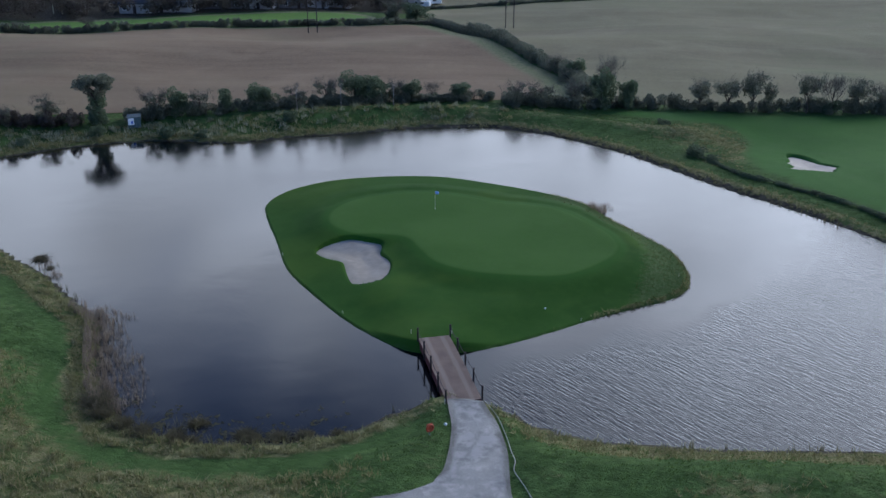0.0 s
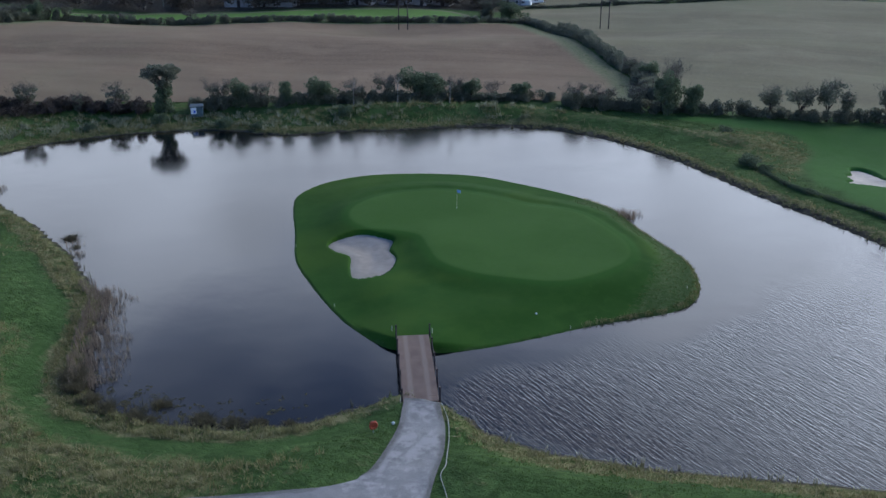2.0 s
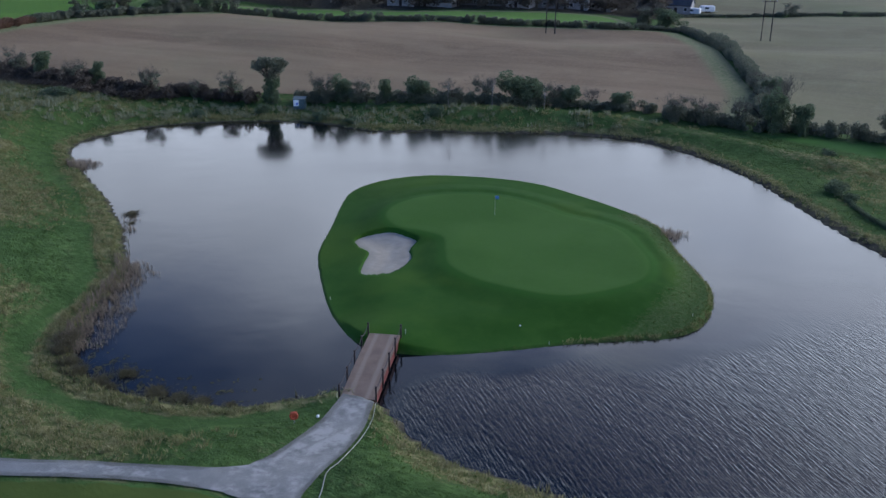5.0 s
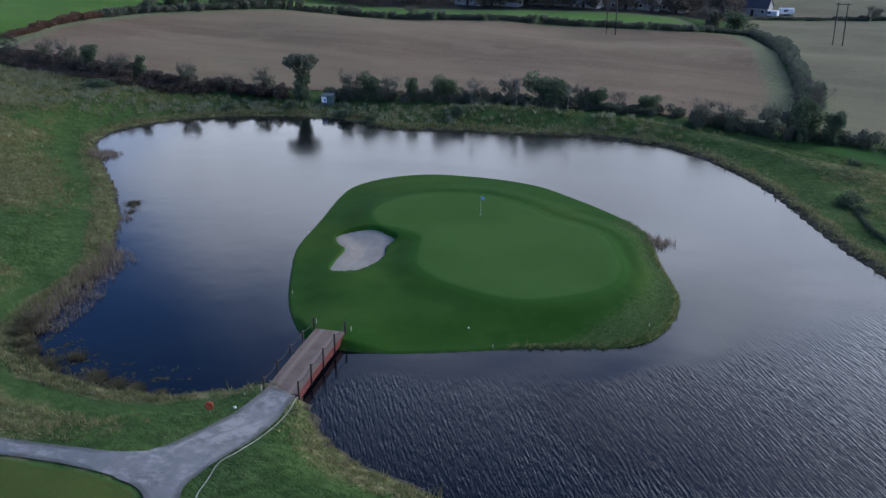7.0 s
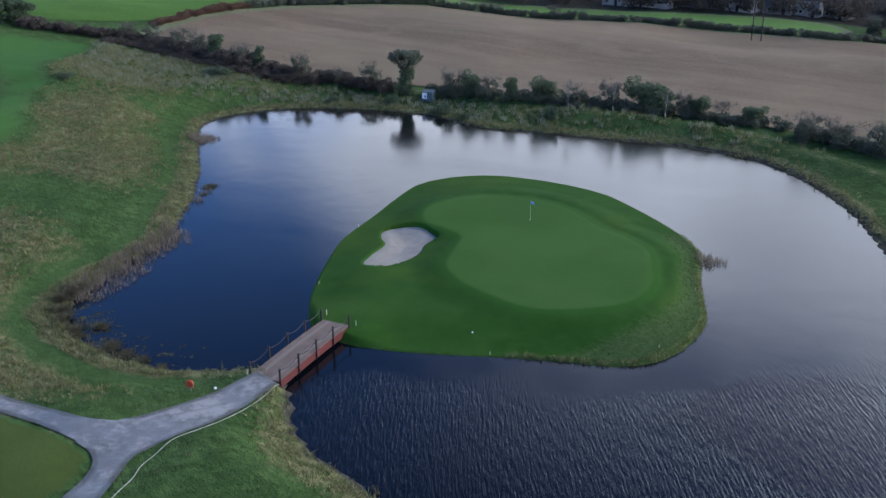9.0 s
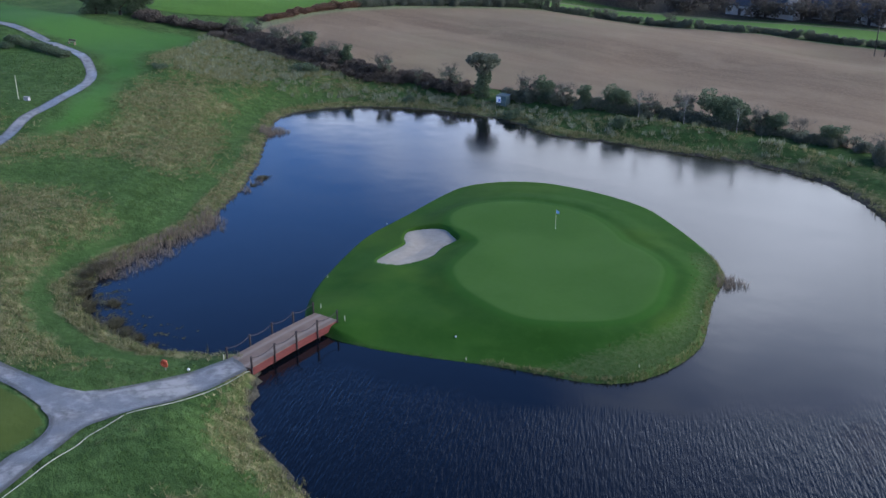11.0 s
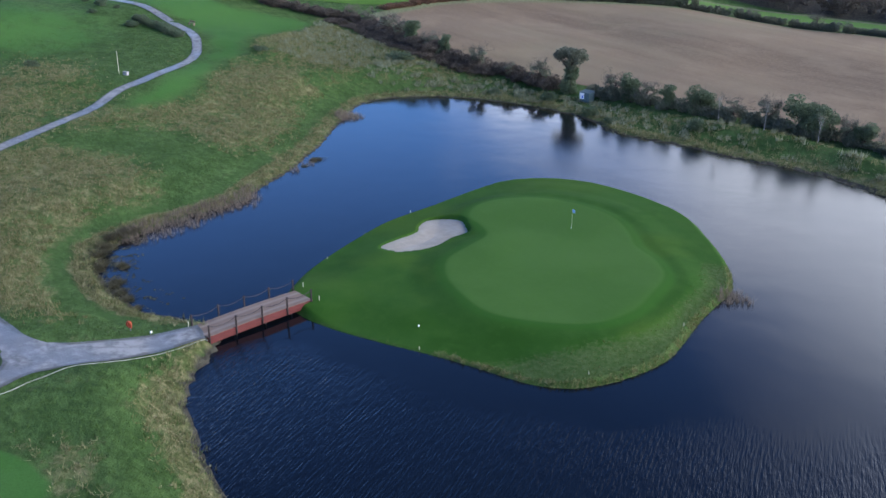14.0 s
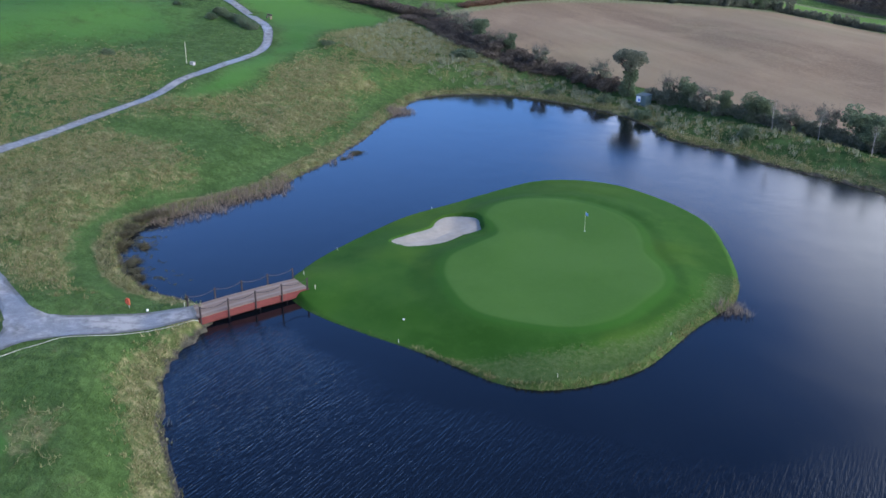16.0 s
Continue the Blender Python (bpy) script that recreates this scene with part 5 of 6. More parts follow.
fx0, fy0 = -0.9, 103.8
flag = thing("golf_flag", "pale blue flag on a thin stick in the putting green", "flag", at=pose(fx0, fy0, on_isle(fx0, fy0) - 0.02))
part("stick", tube([(0, 0, -0.1), (0, 0, 1.1), (0, 0, 2.2)], [0.014, 0.013, 0.012], 8), M_STAKE, flag)
nu, nv = 9, 5
v = [(0.02 + 0.40 * i / (nu - 1), 0.05 * math.sin(i * 0.9) * i / nu, 2.17 - 0.32 * j / (nv - 1) - 0.05 * i / nu) for i in range(nu) for j in range(nv)]
cloth = mesh_of("cloth", v, grid_faces(nu, nv), M_PENNANT)
part("cloth", cloth, M_PENNANT, flag, "pale blue cloth").modifiers.new("thick", "SOLIDIFY").thickness = 0.01
part("cup", tube([(0, 0, -0.02), (0, 0, 0.025)], [0.07, 0.07], 14), M_WHITE, flag)


def stake(x, y, material, word, h=0.55, r=0.035):
    z = max(ground(x, y), on_isle(x, y) if distance([x], [y], isle)[0] < 0 else -9)
    ob = thing("marker_stake", word, "stake", "hazard stakes", pose(x, y, z - 0.02))
    bm = tube([(0, 0, -0.15), (0, 0, h * 0.92), (0, 0, h)], [r, r, r * 0.5], 8)
    part("shaft", bm, material, ob)
    return ob


for x, y in ((0.75, 73.6), (-2.75, 73.5), (0.15, 61.7)):
    stake(x, y, M_STAKE, "short pale hazard stake beside the footbridge", 0.5, 0.03)
for x, y in ((-9.2, 78.9), (-16.9, 92.9), (12.5, 77.4), (23.4, 86.6), (21.0, 99.1)):
    stake(x, y, M_STAKE, "short pale hazard stake on the island's edge", 0.34, 0.024)

ball = thing("tee_marker", "white round marker beside the gravel path", "marker", at=pose(0.2, 58.5, ground(0.2, 58.5)))
bm = bmesh.new()
bmesh.ops.create_uvsphere(bm, u_segments=16, v_segments=10, radius=0.115)
bmesh.ops.translate(bm, vec=(0, 0, 0.12), verts=bm.verts[:])
part("globe", bm, M_WHITE, ball)
part("foot", tube([(0, 0, -0.05), (0, 0, 0.05)], [0.09, 0.07], 12), M_STONE, ball)

ox, oy = -0.95, 57.1
buoy = thing("lifebuoy_stand", "orange lifebuoy housing on a short post by the pond", "lifebuoy", at=pose(ox, oy, ground(ox, oy), 0, 0, 30) @ Matrix.Scale(0.74, 4))
part("post", tube([(0, 0, -0.2), (0, 0, 1.25)], [0.05, 0.05], 8), M_STEEL, buoy, "grey steel post")
bm = bmesh.new()
R0, r0 = 0.34, 0.10
ring = [[bm.verts.new(((R0 + r0 * math.cos(q)) * math.cos(p), -0.13 + r0 * math.sin(q), 0.85 + (R0 + r0 * math.cos(q)) * math.sin(p))) for q in np.arange(8) * math.pi / 4] for p in np.arange(24) * math.pi / 12]
for i in range(24):
    for j in range(8):
        bm.faces.new((ring[i][j], ring[i][(j + 1) % 8], ring[(i + 1) % 24][(j + 1) % 8], ring[(i + 1) % 24][j]))
part("ring", bm, M_ORANGE, buoy, "orange ring")
part("housing", box(0.62, 0.06, 0.9, (0, -0.02, 0.82), 0.02), M_ORANGE, buoy, "orange backing board")

hose_line = spline([(3.05, 62.4), (3.8, 60.3), (4.15, 58.8), (4.45, 56.6), (4.62, 54.3), (4.75, 52.8), (4.6, 51.5), (5.2, 49.6), (5.7, 48), (6.7, 46.6), (8.2, 43.6), (10.2, 40)], 8, False)
hz = [ground(x, y) + 0.05 for x, y in hose_line]
hose = thing("hose", "pale flexible pipe laid along the path's edge", "pipe")
part("pipe", tube([(x, y, z) for (x, y), z in zip(hose_line, hz)], [0.026] * len(hz), 7), M_HOSE, hose)

# small pale ball-like marks on the turf
for x, y in ((9.4, 79.1),):
    ob = thing("tee_marker", "small white marker lying on the turf", "marker", at=pose(x, y, on_isle(x, y)))
    bm = bmesh.new()
    bmesh.ops.create_uvsphere(bm, u_segments=10, v_segments=8, radius=0.085)
    bmesh.ops.translate(bm, vec=(0, 0, 0.07), verts=bm.verts[:])
    part("globe", bm, M_WHITE, ob)

# hut on the north bank
hut = thing("hut", "small teal steel hut with a white and blue banner", "shed", at=pose(-47.6, 143.5, ground(-47.6, 143.5), 0, 0, 18) @ Matrix.Scale(0.86, 4))
part("body", box(2.2, 1.9, 2.0, (0, 0, 0.9), 0.03), M_TEAL, hut)
bm = box(2.4, 2.1, 0.08, (0, 0, 1.95), 0.02, None, Matrix.Rotation(radians(4), 3, "X"))
part("roof", bm, M_TEAL, hut)
part("door", box(0.8, 0.05, 1.7, (0.5, -0.965, 0.87), 0.01), M_TEAL, hut)
part("banner", box(1.0, 0.03, 1.15, (-0.55, -0.97, 1.15), 0.005), M_WHITE, hut, "white printed banner")
part("banner_mark", box(0.36, 0.02, 0.5, (-0.38, -0.99, 1.0), 0.005), M_BLUE, hut, "blue mark on the banner")

# leaning post and box on the hill, bench by the track
px, py = -84.4, 76.6
post = thing("post", "tall pale leaning post on the rough", "post", at=pose(px, py, ground(px, py)))
part("shaft", tube([(0, 0, -0.3), (-0.2, 0.05, 1.8), (-0.35, 0.1, 3.6)], [0.045, 0.04, 0.035], 8), M_STAKE, post)
px, py = -83.2, 77.4
cab = thing("marker_box", "small pale box low in the grass", "box", at=pose(px, py, ground(px, py), 0, 0, 30))
part("body", box(0.9, 0.5, 0.55, (0, 0, 0.22), 0.03), M_RENDER, cab)
part("lid", box(0.96, 0.56, 0.06, (0, 0, 0.52), 0.015), M_STONE, cab)
px, py = -119.5, 99.5
bench = thing("bench", "low timber bench beside the gravel track", "bench", at=pose(px, py, ground(px, py), 0, 0, 20))
part("seat", box(1.8, 0.45, 0.07, (0, 0, 0.45), 0.01), M_PLANK, bench)
part("backrest", box(1.8, 0.06, 0.35, (0, 0.22, 0.75), 0.01), M_PLANK, bench)
for sx in (-0.75, 0.75):
    part("leg", box(0.09, 0.4, 0.5, (sx, 0, 0.2), 0.01), M_PLANK, bench)


# ---- power poles ----
def h_pole(x, y, h, turn, wood=M_POLE):
    ob = thing("power_pole", "tall twin-pole timber power line support in the field", "pole", "power line", pose(x, y, ground(x, y), 0, 0, turn))
    for sx in (-1.2, 1.2):
        part("pole", tube([(sx, 0, -0.4), (sx, 0, h * 0.5), (sx * 0.97, 0, h)], [0.17, 0.15, 0.12], 8), wood, ob)
    part("crossarm", box(3.8, 0.14, 0.18, (0, 0, h - 0.4), 0.02), M_POLE, ob)
    for sx in (-1.7, 0, 1.7):
        part("insulator", tube([(sx, 0, h - 0.3), (sx, 0, h - 0.1)], [0.07, 0.05], 8), M_STEEL, ob)
    return ob


h_pole(-35.0, 259.4, 11, 8)
h_pole(19.4, 281.6, 11, 8)
tagged(h_pole(-114.8, 289.5, 11, 8, M_STAKE), "tall pale twin-pole power line support before the woods")


# ---- far houses and woods ----
def house(x, y, w, d, h, turn, wall, word):
    ob = thing("house", word, "house", "village houses", pose(x, y, ground(x, y) - 0.1, 0, 0, turn))
    part("wall", box(w, d, h, (0, 0, h / 2)), wall, ob)
    bm = bmesh.new()
    rise = d * 0.42
    prof = [(-d / 2 - 0.3, h - 0.12), (0, h + rise), (d / 2 + 0.3, h - 0.12), (d / 2 + 0.3, h + 0.06), (0, h + rise + 0.2), (-d / 2 - 0.3, h + 0.06)]
    prof = [prof[0], prof[1], prof[2], prof[3], prof[4], prof[5]]
    ends = [[bm.verts.new((sx, yy, zz)) for yy, zz in prof] for sx in (-w / 2 - 0.25, w / 2 + 0.25)]
    for j in range(6):
        bm.faces.new((ends[0][j], ends[0][(j + 1) % 6], ends[1][(j + 1) % 6], ends[1][j]))
    bm.faces.new(ends[0][::-1]), bm.faces.new(ends[1])
    roof = part("roof", bm, M_SLATE, ob)
    bm = bmesh.new()
    for sx in (-w / 2 + 0.02, w / 2 - 0.02):
        f = [bm.verts.new((sx, yy, zz)) for yy, zz in ((-d / 2, h - 0.02), (d / 2, h - 0.02), (0, h + rise - 0.02))]
        bm.faces.new(f)
    part("gable", bm, wall, ob)
    part("chimney", box(0.7, 0.7, 1.5, (w * 0.3, 0, h + rise + 0.4)), wall, roof)
    k = max(2, int(w / 2.8))
    for i in range(k):
        sx = -w / 2 + w * (i + 0.5) / k
        if i == k // 2:
            part("door", box(0.95, 0.1, 2.05, (sx, -d / 2 - 0.02, 1.05)), M_POST, ob)
            continue
        win = part("window", box(1.2, 0.12, 1.2, (sx, -d / 2 - 0.02, 1.6)), M_WHITE, ob)
        part("pane", box(1.0, 0.05, 1.0, (sx, -d / 2 - 0.09, 1.6)), M_GLASS, win)
    return ob


HOUSES = ((-92.5, 294, 9, 6, 2.9, 4, M_RENDER, "pale-walled bungalow with a slate roof"), (-84.5, 296, 10, 6, 2.6, -6, M_RENDER, "long pale rendered bungalow with a slate roof"),
          (-77.5, 295, 5, 5, 3.2, 80, M_RENDER, "small pale gabled house among garden trees"), (-69, 304, 13, 7, 3.4, 3, M_GREYWALL, "long grey rendered house with a slate roof"),
          (-57, 304, 9, 6, 3.0, -3, M_RENDER, "pale rendered house with a slate roof"), (-48, 310, 8, 6, 4.6, 10, M_GREYWALL, "grey two-storey house behind garden trees"),
          (-40.5, 315, 7, 6, 4.8, 6, M_RENDER, "pale two-storey house with a slate roof"), (-34, 322, 8, 6, 2.8, -8, M_RENDER, "pale bungalow among dark trees"),
          (-14, 343, 13, 7, 2.8, -4, M_RENDER, "pale bungalow with a long slate roof"), (-104, 318, 11, 7, 2.8, 4, M_GREYWALL, "grey rendered bungalow with a slate roof"))
for x, y, w, d, h, turn, mat, word in HOUSES:
    house(x, y, w, d, h, turn, mat, word)

for x, y, turn in ((-3, 347, 20), (-6.8, 340, -10)):
    van = thing("caravan", "white caravan parked by the far houses", "caravan", "parked caravans", pose(x, y, ground(x, y), 0, 0, turn))
    part("body", box(4.8, 2.1, 1.9, (0, 0, 1.35), 0.25), M_WHITE, van)
    part("window", box(1.4, 0.05, 0.6, (-0.4, -1.05, 1.6), 0.02), M_GLASS, van)
    for sx in (-0.5, 0.4):
        part("wheel", tube([(sx, -1.0, 0.32), (sx, -0.8, 0.32)], [0.32, 0.32], 12), M_POST, van)
    part("hitch", tube([(2.3, 0, 0.5), (3.4, 0, 0.45), (3.4, 0, 0.0)], [0.06, 0.05, 0.05], 6), M_STEEL, van)

rng = np.random.RandomState(91)
cv, cf, tv, tf, off, toff = [], [], [], [], 0, 0
spots = []
for i in range(560):
    x = rng.uniform(-215, -14)
    y = 307 + (0.31 if x < -22 else 0.4) * (x + 22) + rng.uniform(0, 1) ** 1.3 * 80
    if any(abs(x - q[0]) < q[2] * 0.62 and -4 < y - q[1] < 5 for q in HOUSES):
        continue
    spots.append((x, y))
for x, y in spots:
    z, h, w = ground(x, y), rng.uniform(4.5, 8.5), rng.uniform(1.8, 3.2)
    lob = [(x + rng.normal(0, w * 0.5), y + rng.normal(0, w * 0.5), z + h * rng.uniform(0.25, 0.95), w * rng.uniform(0.3, 0.6), w * rng.uniform(0.3, 0.6), h * rng.uniform(0.08, 0.17)) for _ in range(11)]
    v, f = bush_cloud(rng, lob, 260, 0.45)
    cv.append(v), cf.append(f + off)
    off += len(v)
    tops = [(q[0], q[1], q[2]) for q in lob[:6]]
    v, f = twig_haze(rng, tops, 60, 2.0, 0.05)
    tv.append(v), tf.append(f + toff)
    toff += len(v)
wood = tagged(new("woodland", mesh_of("woodland", np.concatenate(cv), np.concatenate(cf), M_BRAMBLE, False)), "dark wintry trees round the far village", "trees", kind="stuff")
part("twigs", mesh_of("twigs", np.concatenate(tv), np.concatenate(tf), M_TWIG, False), M_TWIG, wood)

# ---- reeds, tussocks and rough grass ----


def scatter(n, box4, seed):
    r = np.random.RandomState(seed)
    return r.uniform(box4[0], box4[1], n), r.uniform(box4[2], box4[3], n), r


def hedge_line(x):
    """Northern limit of the rough, along the foot of the field hedge."""
    return np.interp(x, [-125, -100, -80, -60, -36, -13, 10, 70], [128, 131, 134, 140, 147, 152, 154, 156])


def stuff(name, parts, material, label, category):
    vs, fs, o = [], [], 0
    for v, f in parts:
        vs.append(v), fs.append(f + o)
        o += len(v)
    return tagged(new(name, mesh_of(name, np.concatenate(vs), np.concatenate(fs), material, False)), label, category, kind="stuff")


x, y, r = scatter(120000, (-70, -20, 55, 115), 101)
d = distance(x, y, shore)
west = soft(1.0, -1.2, distance(x, y, spline([(-34.6, 79.4), (-30.2, 79.2), (-28.0, 74.4), (-25.6, 70), (-23.6, 64.8), (-24.6, 62.4), (-28.6, 62.6), (-32.0, 70)], 5)) + 0.7 * waves(x, y, 4, 40)) * 1.0
nook = soft(3.2, 1.2, np.hypot(x + 61, y - 106)) + 0.6 * soft(1.2, 0.4, np.hypot(x + 40.6, y - 90.4)) + 0.8 * soft(1.0, 0.3, np.hypot(x + 39.0, y - 87.7))
keep = (d > -4.5) & (d < 1.2) & (r.uniform(size=len(x)) < np.maximum(0.42 * west, 0.5 * nook))
x, y, d = x[keep], y[keep], d[keep]
stuff("reeds", [blades(x, y, np.maximum(land(x, y), -0.3), 0.80 + 0.22 * waves(x, y, 3, 46), 0.045, 0.16, r, 5)], M_REED, "stand of dead brown reeds in the shallows", "reeds")

x, y, r = scatter(60000, (-75, 62, 50, 150), 102)
d = distance(x, y, shore)
south = soft(-8, -13, x) * soft(66, 60, y)
keep = (d > -2.2 * soft(0.2, 0.8, waves(x, y, 5, 42)) * south - 0.5) & (d < 0.6 + 1.2 * south) & (r.uniform(size=len(x)) < 0.12 + 0.45 * south)
x, y = x[keep], y[keep]
stuff("sedge", [blades(x, y, np.maximum(land(x, y), -0.12), 0.62 + 0.16 * waves(x, y, 2.4, 55), 0.08, 0.45, r, 4)], M_SEDGE, "dark clumps of sedge along the water's edge", "sedge")

x, y, r = scatter(360000, (-126, 70, 40, 158), 103)
d = distance(x, y, shore)
m = np.maximum.reduce([soft(1.5, -1.5, distance(x, y, spline(c, 5))) for c in (MOWN, EAST, TEE, TEE_EAST)])
m = np.maximum(m, 0.7 * soft(1.7, 0.8, distance(x, y, spline(BAND, 5, False), False)))
lanes = np.minimum.reduce([distance(x, y, np.concatenate([spline(a, 6, False), spline(b, 6, False)[::-1]])) for a, b in (path_main, path_side, path_hill)])
want = 1.9 * np.maximum(dry(x, y, d) - 0.21, 0.0) * soft(-126, -104, x) * soft(-0.30, 0.40, 0.65 * waves(x, y, 1.9, 47) + 0.35 * waves(x, y, 3.3, 48)) + 0.22 * soft(2, 30, x) * soft(100, 112, y) * soft(4, 2, d) + 0.45 * soft(4.2, 2.6, d) * soft(70, 64, y) * soft(4, 7, x) + 1.6 * soft(0.45, 0.15, np.abs(distance(x, y, spline(BAND, 5, False), False) - 1.75)) * soft(3.4, 3.0, d) * soft(-3, -6, x)
keep = (d > 0.15) & (lanes > 0.3) & (r.uniform(size=len(x)) > 2.2 * m) & (y < hedge_line(x)) & (r.uniform(size=len(x)) < want * 0.55)
x, y = x[keep], y[keep]
stuff("straw_grass", [blades(x, y, land(x, y) - 0.02, 0.27 + 0.07 * waves(x, y, 8, 44), 0.085, 1.1, r, 7)], M_HAY, "straw-coloured tussocks of long dry grass", "grass")
x, y, r = scatter(160000, (-126, 70, 40, 158), 104)
d = distance(x, y, shore)
m = np.maximum.reduce([soft(1.5, -1.5, distance(x, y, spline(c, 5))) for c in (MOWN, EAST, TEE, TEE_EAST)])
m = np.maximum(m, 0.7 * soft(1.7, 0.8, distance(x, y, spline(BAND, 5, False), False)))
lanes = np.minimum.reduce([distance(x, y, np.concatenate([spline(a, 6, False), spline(b, 6, False)[::-1]])) for a, b in (path_main, path_side, path_hill)])
keep = (d > 0.1) & (lanes > 0.25) & (r.uniform(size=len(x)) > 2.2 * m) & (y < hedge_line(x)) & (r.uniform(size=len(x)) < (0.5 + 0.3 * waves(x, y, 7, 45)) * soft(-126, -104, x))
x, y = x[keep], y[keep]
stuff("rough_grass", [blades(x, y, land(x, y) - 0.02, np.full(len(x), 0.15), 0.08, 1.0, r, 4)], M_TUFT, "rough green grass on the banks", "grass")

# coarse tussocks standing above the rough
x, y, r = scatter(26000, (-118, 42, 44, 157), 108)
d = distance(x, y, shore)
m = np.maximum.reduce([soft(2.5, 0.5, distance(x, y, spline(c, 5))) for c in (MOWN, UPHILL, EAST, TEE, TEE_EAST)])
m = np.maximum(m, soft(2.0, 1.0, distance(x, y, spline(BAND, 5, False), False)))
lanes = np.minimum.reduce([distance(x, y, np.concatenate([spline(a, 6, False), spline(b, 6, False)[::-1]])) for a, b in (path_main, path_side, path_hill)])
north = 0.5 * soft(124, 136, y) * soft(20, 0, x) + 0.8 * soft(-78, -86, x) * soft(100, 108, y)
like = 0.75 * soft(0.22, 0.60, dry(x, y, d)) * soft(-10, -22, x) + 1.1 * north + 0.9 * soft(62, 57, y) * soft(-3, -8, x)
keep = (d > 0.4) & (lanes > 0.6) & (y < hedge_line(x)) & (r.uniform(size=len(x)) < like * (1 - m))
big = np.repeat(1 + 0.5 * np.clip(north[keep], 0, 1), 10)
x, y = (np.repeat(v[keep], 10) + big * r.normal(0, 0.18, 10 * keep.sum()) for v in (x, y))
stuff("tussock_grass", [blades(x, y, land(x, y) - 0.03, big * (0.38 + 0.12 * waves(x, y, 5, 51)), 0.085, 0.75, r, 2)], M_HAY, "coarse pale tussocks dotted over the rough", "grass")

# pale sedge tufts standing in the damp green of the north bank and below the western hedge
x, y, r = scatter(15000, (-125, 34, 98, 158), 110)
d = distance(x, y, shore)
wet = soft(1.2, 2.2, d) * soft(118, 128, y) * soft(9.5, 6.5, d) * (0.35 + 0.65 * soft(-10, -28, x)) * soft(14, 0, x) + 0.9 * soft(1.0, -1.0, distance(x, y, spline([(-122, 131), (-100, 131), (-82, 132), (-74, 130), (-80, 118), (-86, 109), (-97, 110), (-112, 121)], 4)) / 3)
m = np.maximum.reduce([soft(1.0, -0.5, distance(x, y, spline(c, 5))) for c in (MOWN, EAST)])
keep = (d > 0.5) & (y < hedge_line(x)) & (r.uniform(size=len(x)) < np.clip(wet, 0, 1) * (0.36 + 0.3 * waves(x, y, 6, 53)) * (1 - m))
x, y = (np.repeat(v[keep], 9) + r.normal(0, 0.15, 9 * keep.sum()) for v in (x, y))
stuff("sedge_tufts", [blades(x, y, land(x, y) - 0.03, 0.72 + 0.14 * waves(x, y, 5, 54), 0.17, 0.6, r, 2)], M_SPRIG, "pale tufts of sedge in the damp grass", "grass")

x, y, r = scatter(40000, (-22, 26, 70, 122), 105)
d = -distance(x, y, isle)
bk = soft(0.3, -0.8, distance(x, y, wild_line))
keep = (d > 0.05) & ((r.uniform(size=len(x)) < bk * (0.30 + 0.7 * soft(1.2, 0.3, d))) | ((d < 0.3) & (r.uniform(size=len(x)) < 0.03)))
x, y = x[keep], y[keep]
stuff("bank_grass", [blades(x, y, turf(x, y) - 0.02, 0.18 + 0.14 * soft(0.9, 0.2, d[keep]), 0.05, 0.8, r, 4)], M_BANK, "long pale grass on the island's unmown bank", "grass")
x, y, r = scatter(60000, (8, 26, 70, 112), 109)
d = -distance(x, y, isle)
keep = (d > 0.0) & (d < 0.55) & (r.uniform(size=len(x)) < 0.95 * soft(1.5, 0.0, distance(x, y, wild_line)) * soft(-0.7, 0.3, waves(x, y, 2.2, 52)))
x, y = x[keep], y[keep]
stuff("straw_grass", [blades(x, y, turf(x, y) - 0.03, np.full(len(x), 0.26), 0.05, 0.8, r, 3)], M_HAY, "fringe of dry grass at the island's waterline", "grass")
x, y, r = scatter(1500, (15, 22, 104, 112), 106)
keep = (np.hypot(x - 18.7, (y - 107.6)) < 1.1 + 0.4 * r.normal(size=len(x)))
x, y = x[keep], y[keep]
stuff("reeds", [blades(x, y, np.maximum(np.where(distance(x, y, isle) < 0, turf(x, y), -0.2), -0.2), np.full(len(x), 0.9), 0.05, 0.3, r, 4)], M_REED, "clump of dead reeds on the island's edge", "reeds")


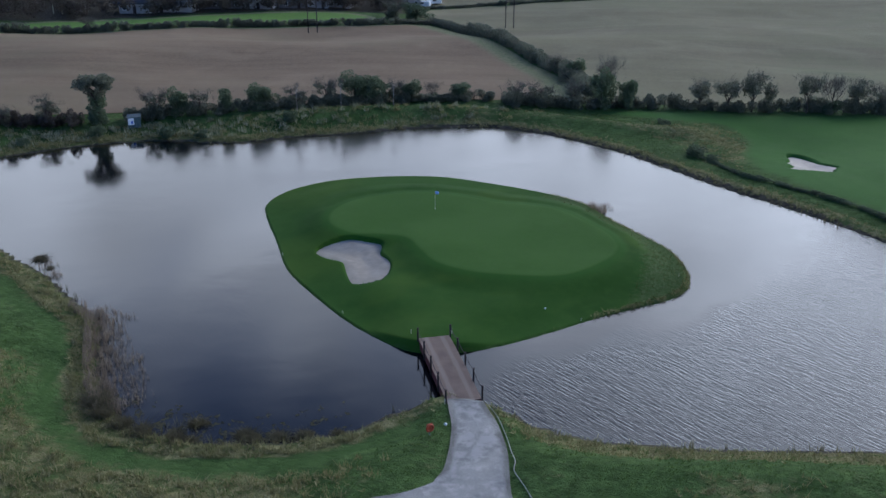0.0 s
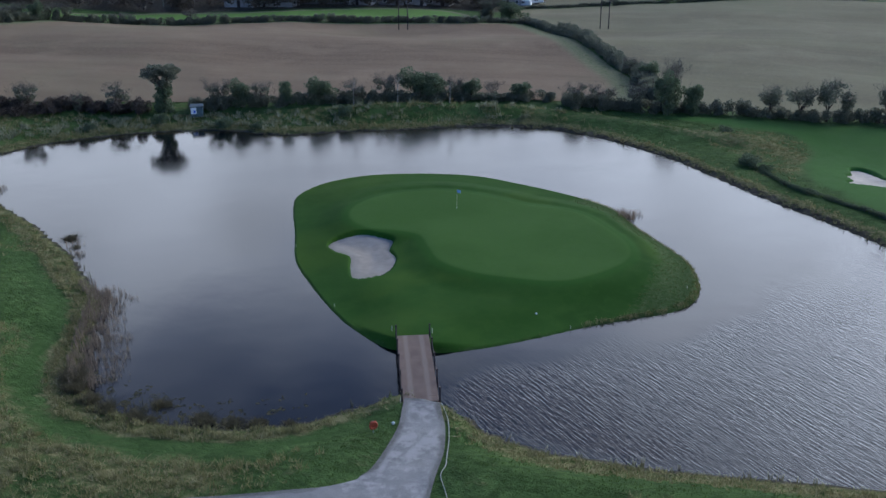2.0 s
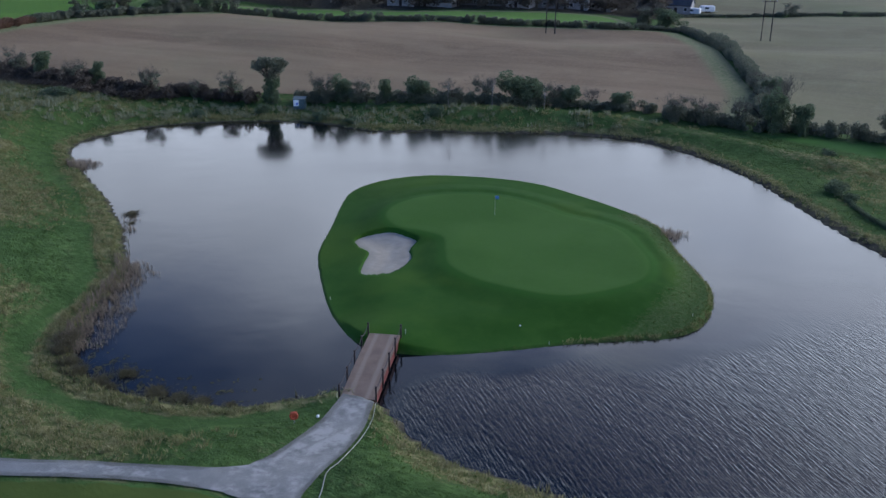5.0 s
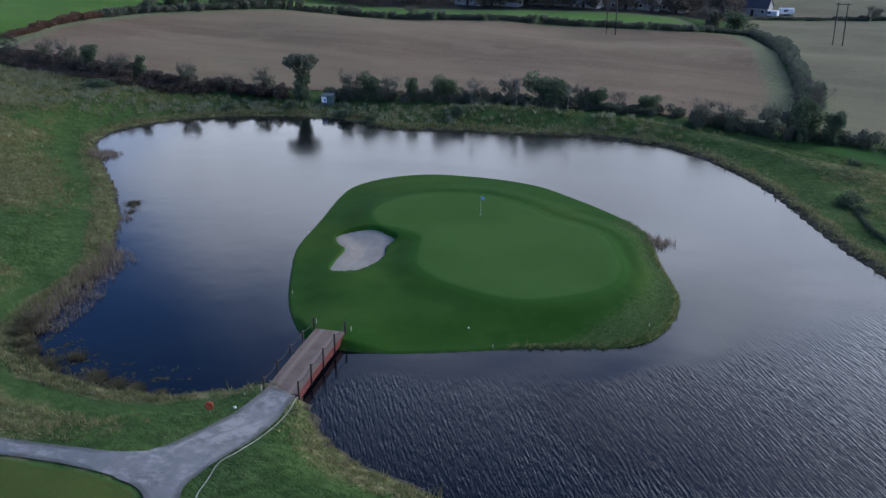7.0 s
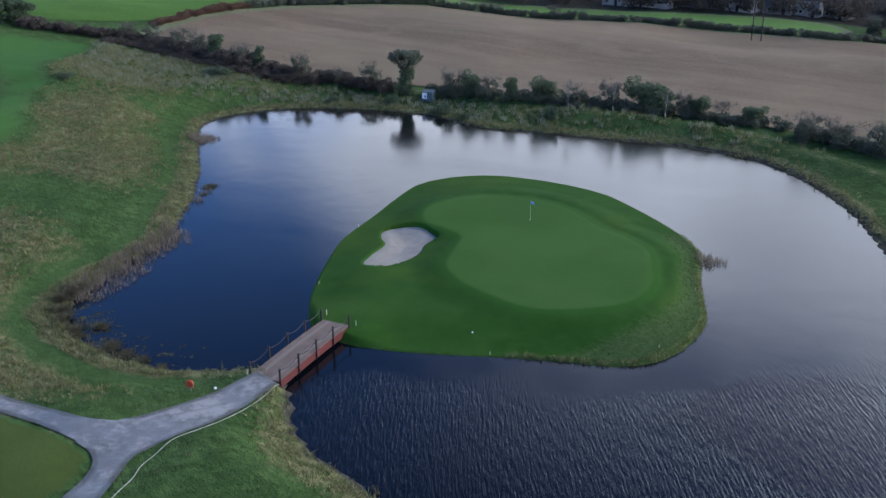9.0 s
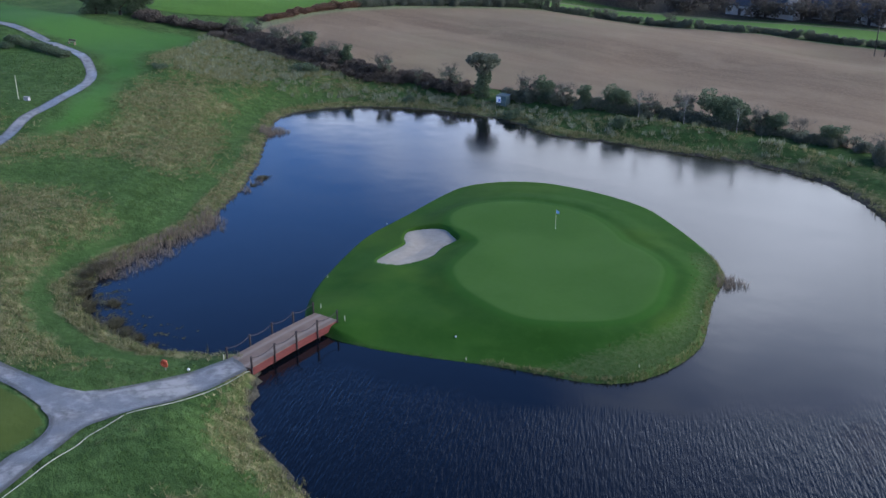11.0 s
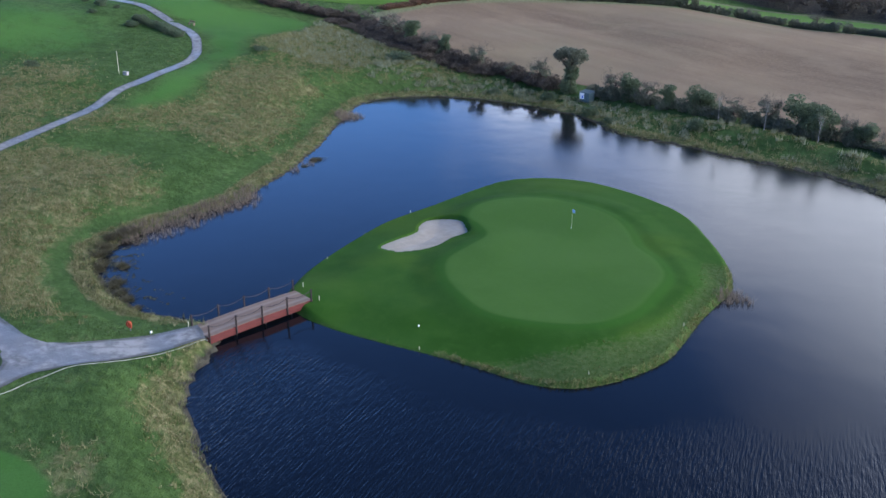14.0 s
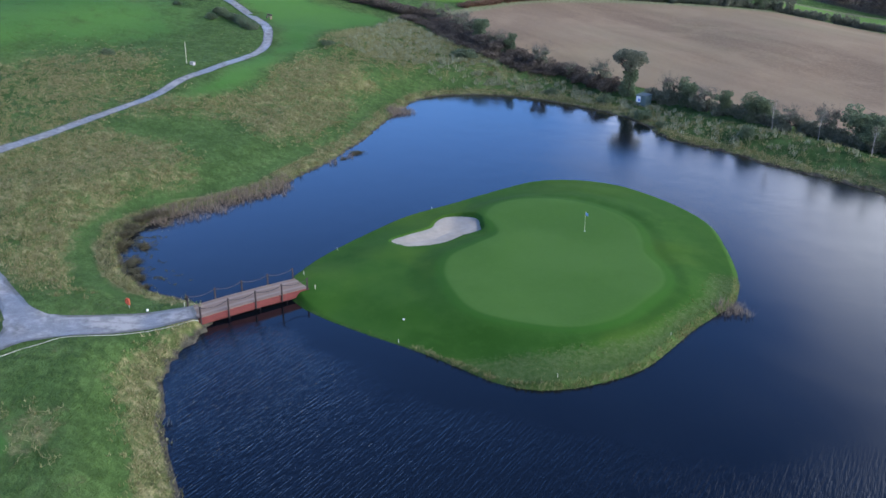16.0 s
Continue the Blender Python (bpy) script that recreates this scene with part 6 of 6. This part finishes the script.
def tussock(seed):
    """A dome of dark sedge: an earthy crown with arching blades all round."""
    rng = np.random.RandomState(seed)
    ob = thing("sedge_tussock", "dark brown sedge tussock at the pond's edge", "sedge", "tussocks in the shallows")
    bm = bmesh.new()
    bmesh.ops.create_icosphere(bm, subdivisions=2, radius=0.30)
    for v in bm.verts:
        v.co = Vector((v.co.x, v.co.y, v.co.z * 0.5)) * (1 + 0.14 * float(waves(v.co.x * 3, v.co.y * 3 + v.co.z * 2, 1.4, seed)))
    part("crown", bm, M_TUSSOCK, ob)
    n = 420
    a, q = rng.uniform(0, 6.283, n), rng.uniform(0.05, 1.0, n) ** 0.5
    x, y = 0.46 * q * np.cos(a), 0.46 * q * np.sin(a)
    v, f = blades(x, y, 0.12 * np.sqrt(np.maximum(0, 1 - q * q)), np.full(n, 0.46), 0.06, 1.0, rng, 2)
    tagged(part("blade_tuft", mesh_of("blade_tuft", v, f, M_TUSSOCK, False), M_TUSSOCK, ob), kind="stuff")
    return ob


first = None
rng = np.random.RandomState(8)
for x, y, s in ((-26.4, 62.6, 1.3), (-25.4, 61.0, 1.3), (-23.6, 59.9, 1.2), (-21.9, 58.9, 1.2), (-19.2, 58.2, 1.2), (-18.4, 58.0, 0.9), (-18.3, 60.4, 0.9), (-17.6, 60.6, 0.7),
                (-14.3, 58.9, 1.0), (-13.6, 58.6, 0.8), (-11.8, 58.7, 0.9), (-10.0, 58.9, 0.8), (-26.6, 63.6, 1.2), (-7.6, 59.2, 0.7), (-42.3, 92.2, 0.9), (-41.6, 91.6, 0.6), (-40.2, 89.6, 0.7)):
    z = max(ground(x, y), -0.10)
    m = pose(x, y, z - 0.05, 0, 0, rng.uniform(0, 360)) @ Matrix.Diagonal((s * rng.uniform(0.8, 1.6), s * rng.uniform(0.8, 1.3), s * rng.uniform(0.6, 1.0), 1))
    if first is None:
        first = tussock(61)
        first.matrix_basis = m
    else:
        copy_thing(first, m @ Matrix.Diagonal((*(1 / v for v in first.scale), 1)))

x, y, r = scatter(9000, (-27, -6, 56, 66), 107)
d = distance(x, y, shore)
spot = soft(0.0, 0.7, waves(x, y, 2.6, 49) + 0.25 * waves(x, y, 0.9, 50)) * soft(-5.2, -1.0, d) * soft(-6, -10, x) * soft(66, 62, y)
keep = (d < -0.1) & (r.uniform(size=len(x)) < spot * 0.7)
x, y = x[keep], y[keep]
v, f = leaf_cards(np.stack([x, y, np.full(len(x), 0.015)], 1), 0.24, r, 0.97)
v[:, 2] = 0.012 + 0.12 * np.clip(v[:, 2] - 0.012, -0.05, 0.3)
stuff("pond_weed", [(v, f)], M_SEDGE, "dark weed floating in the shallows", "weed")
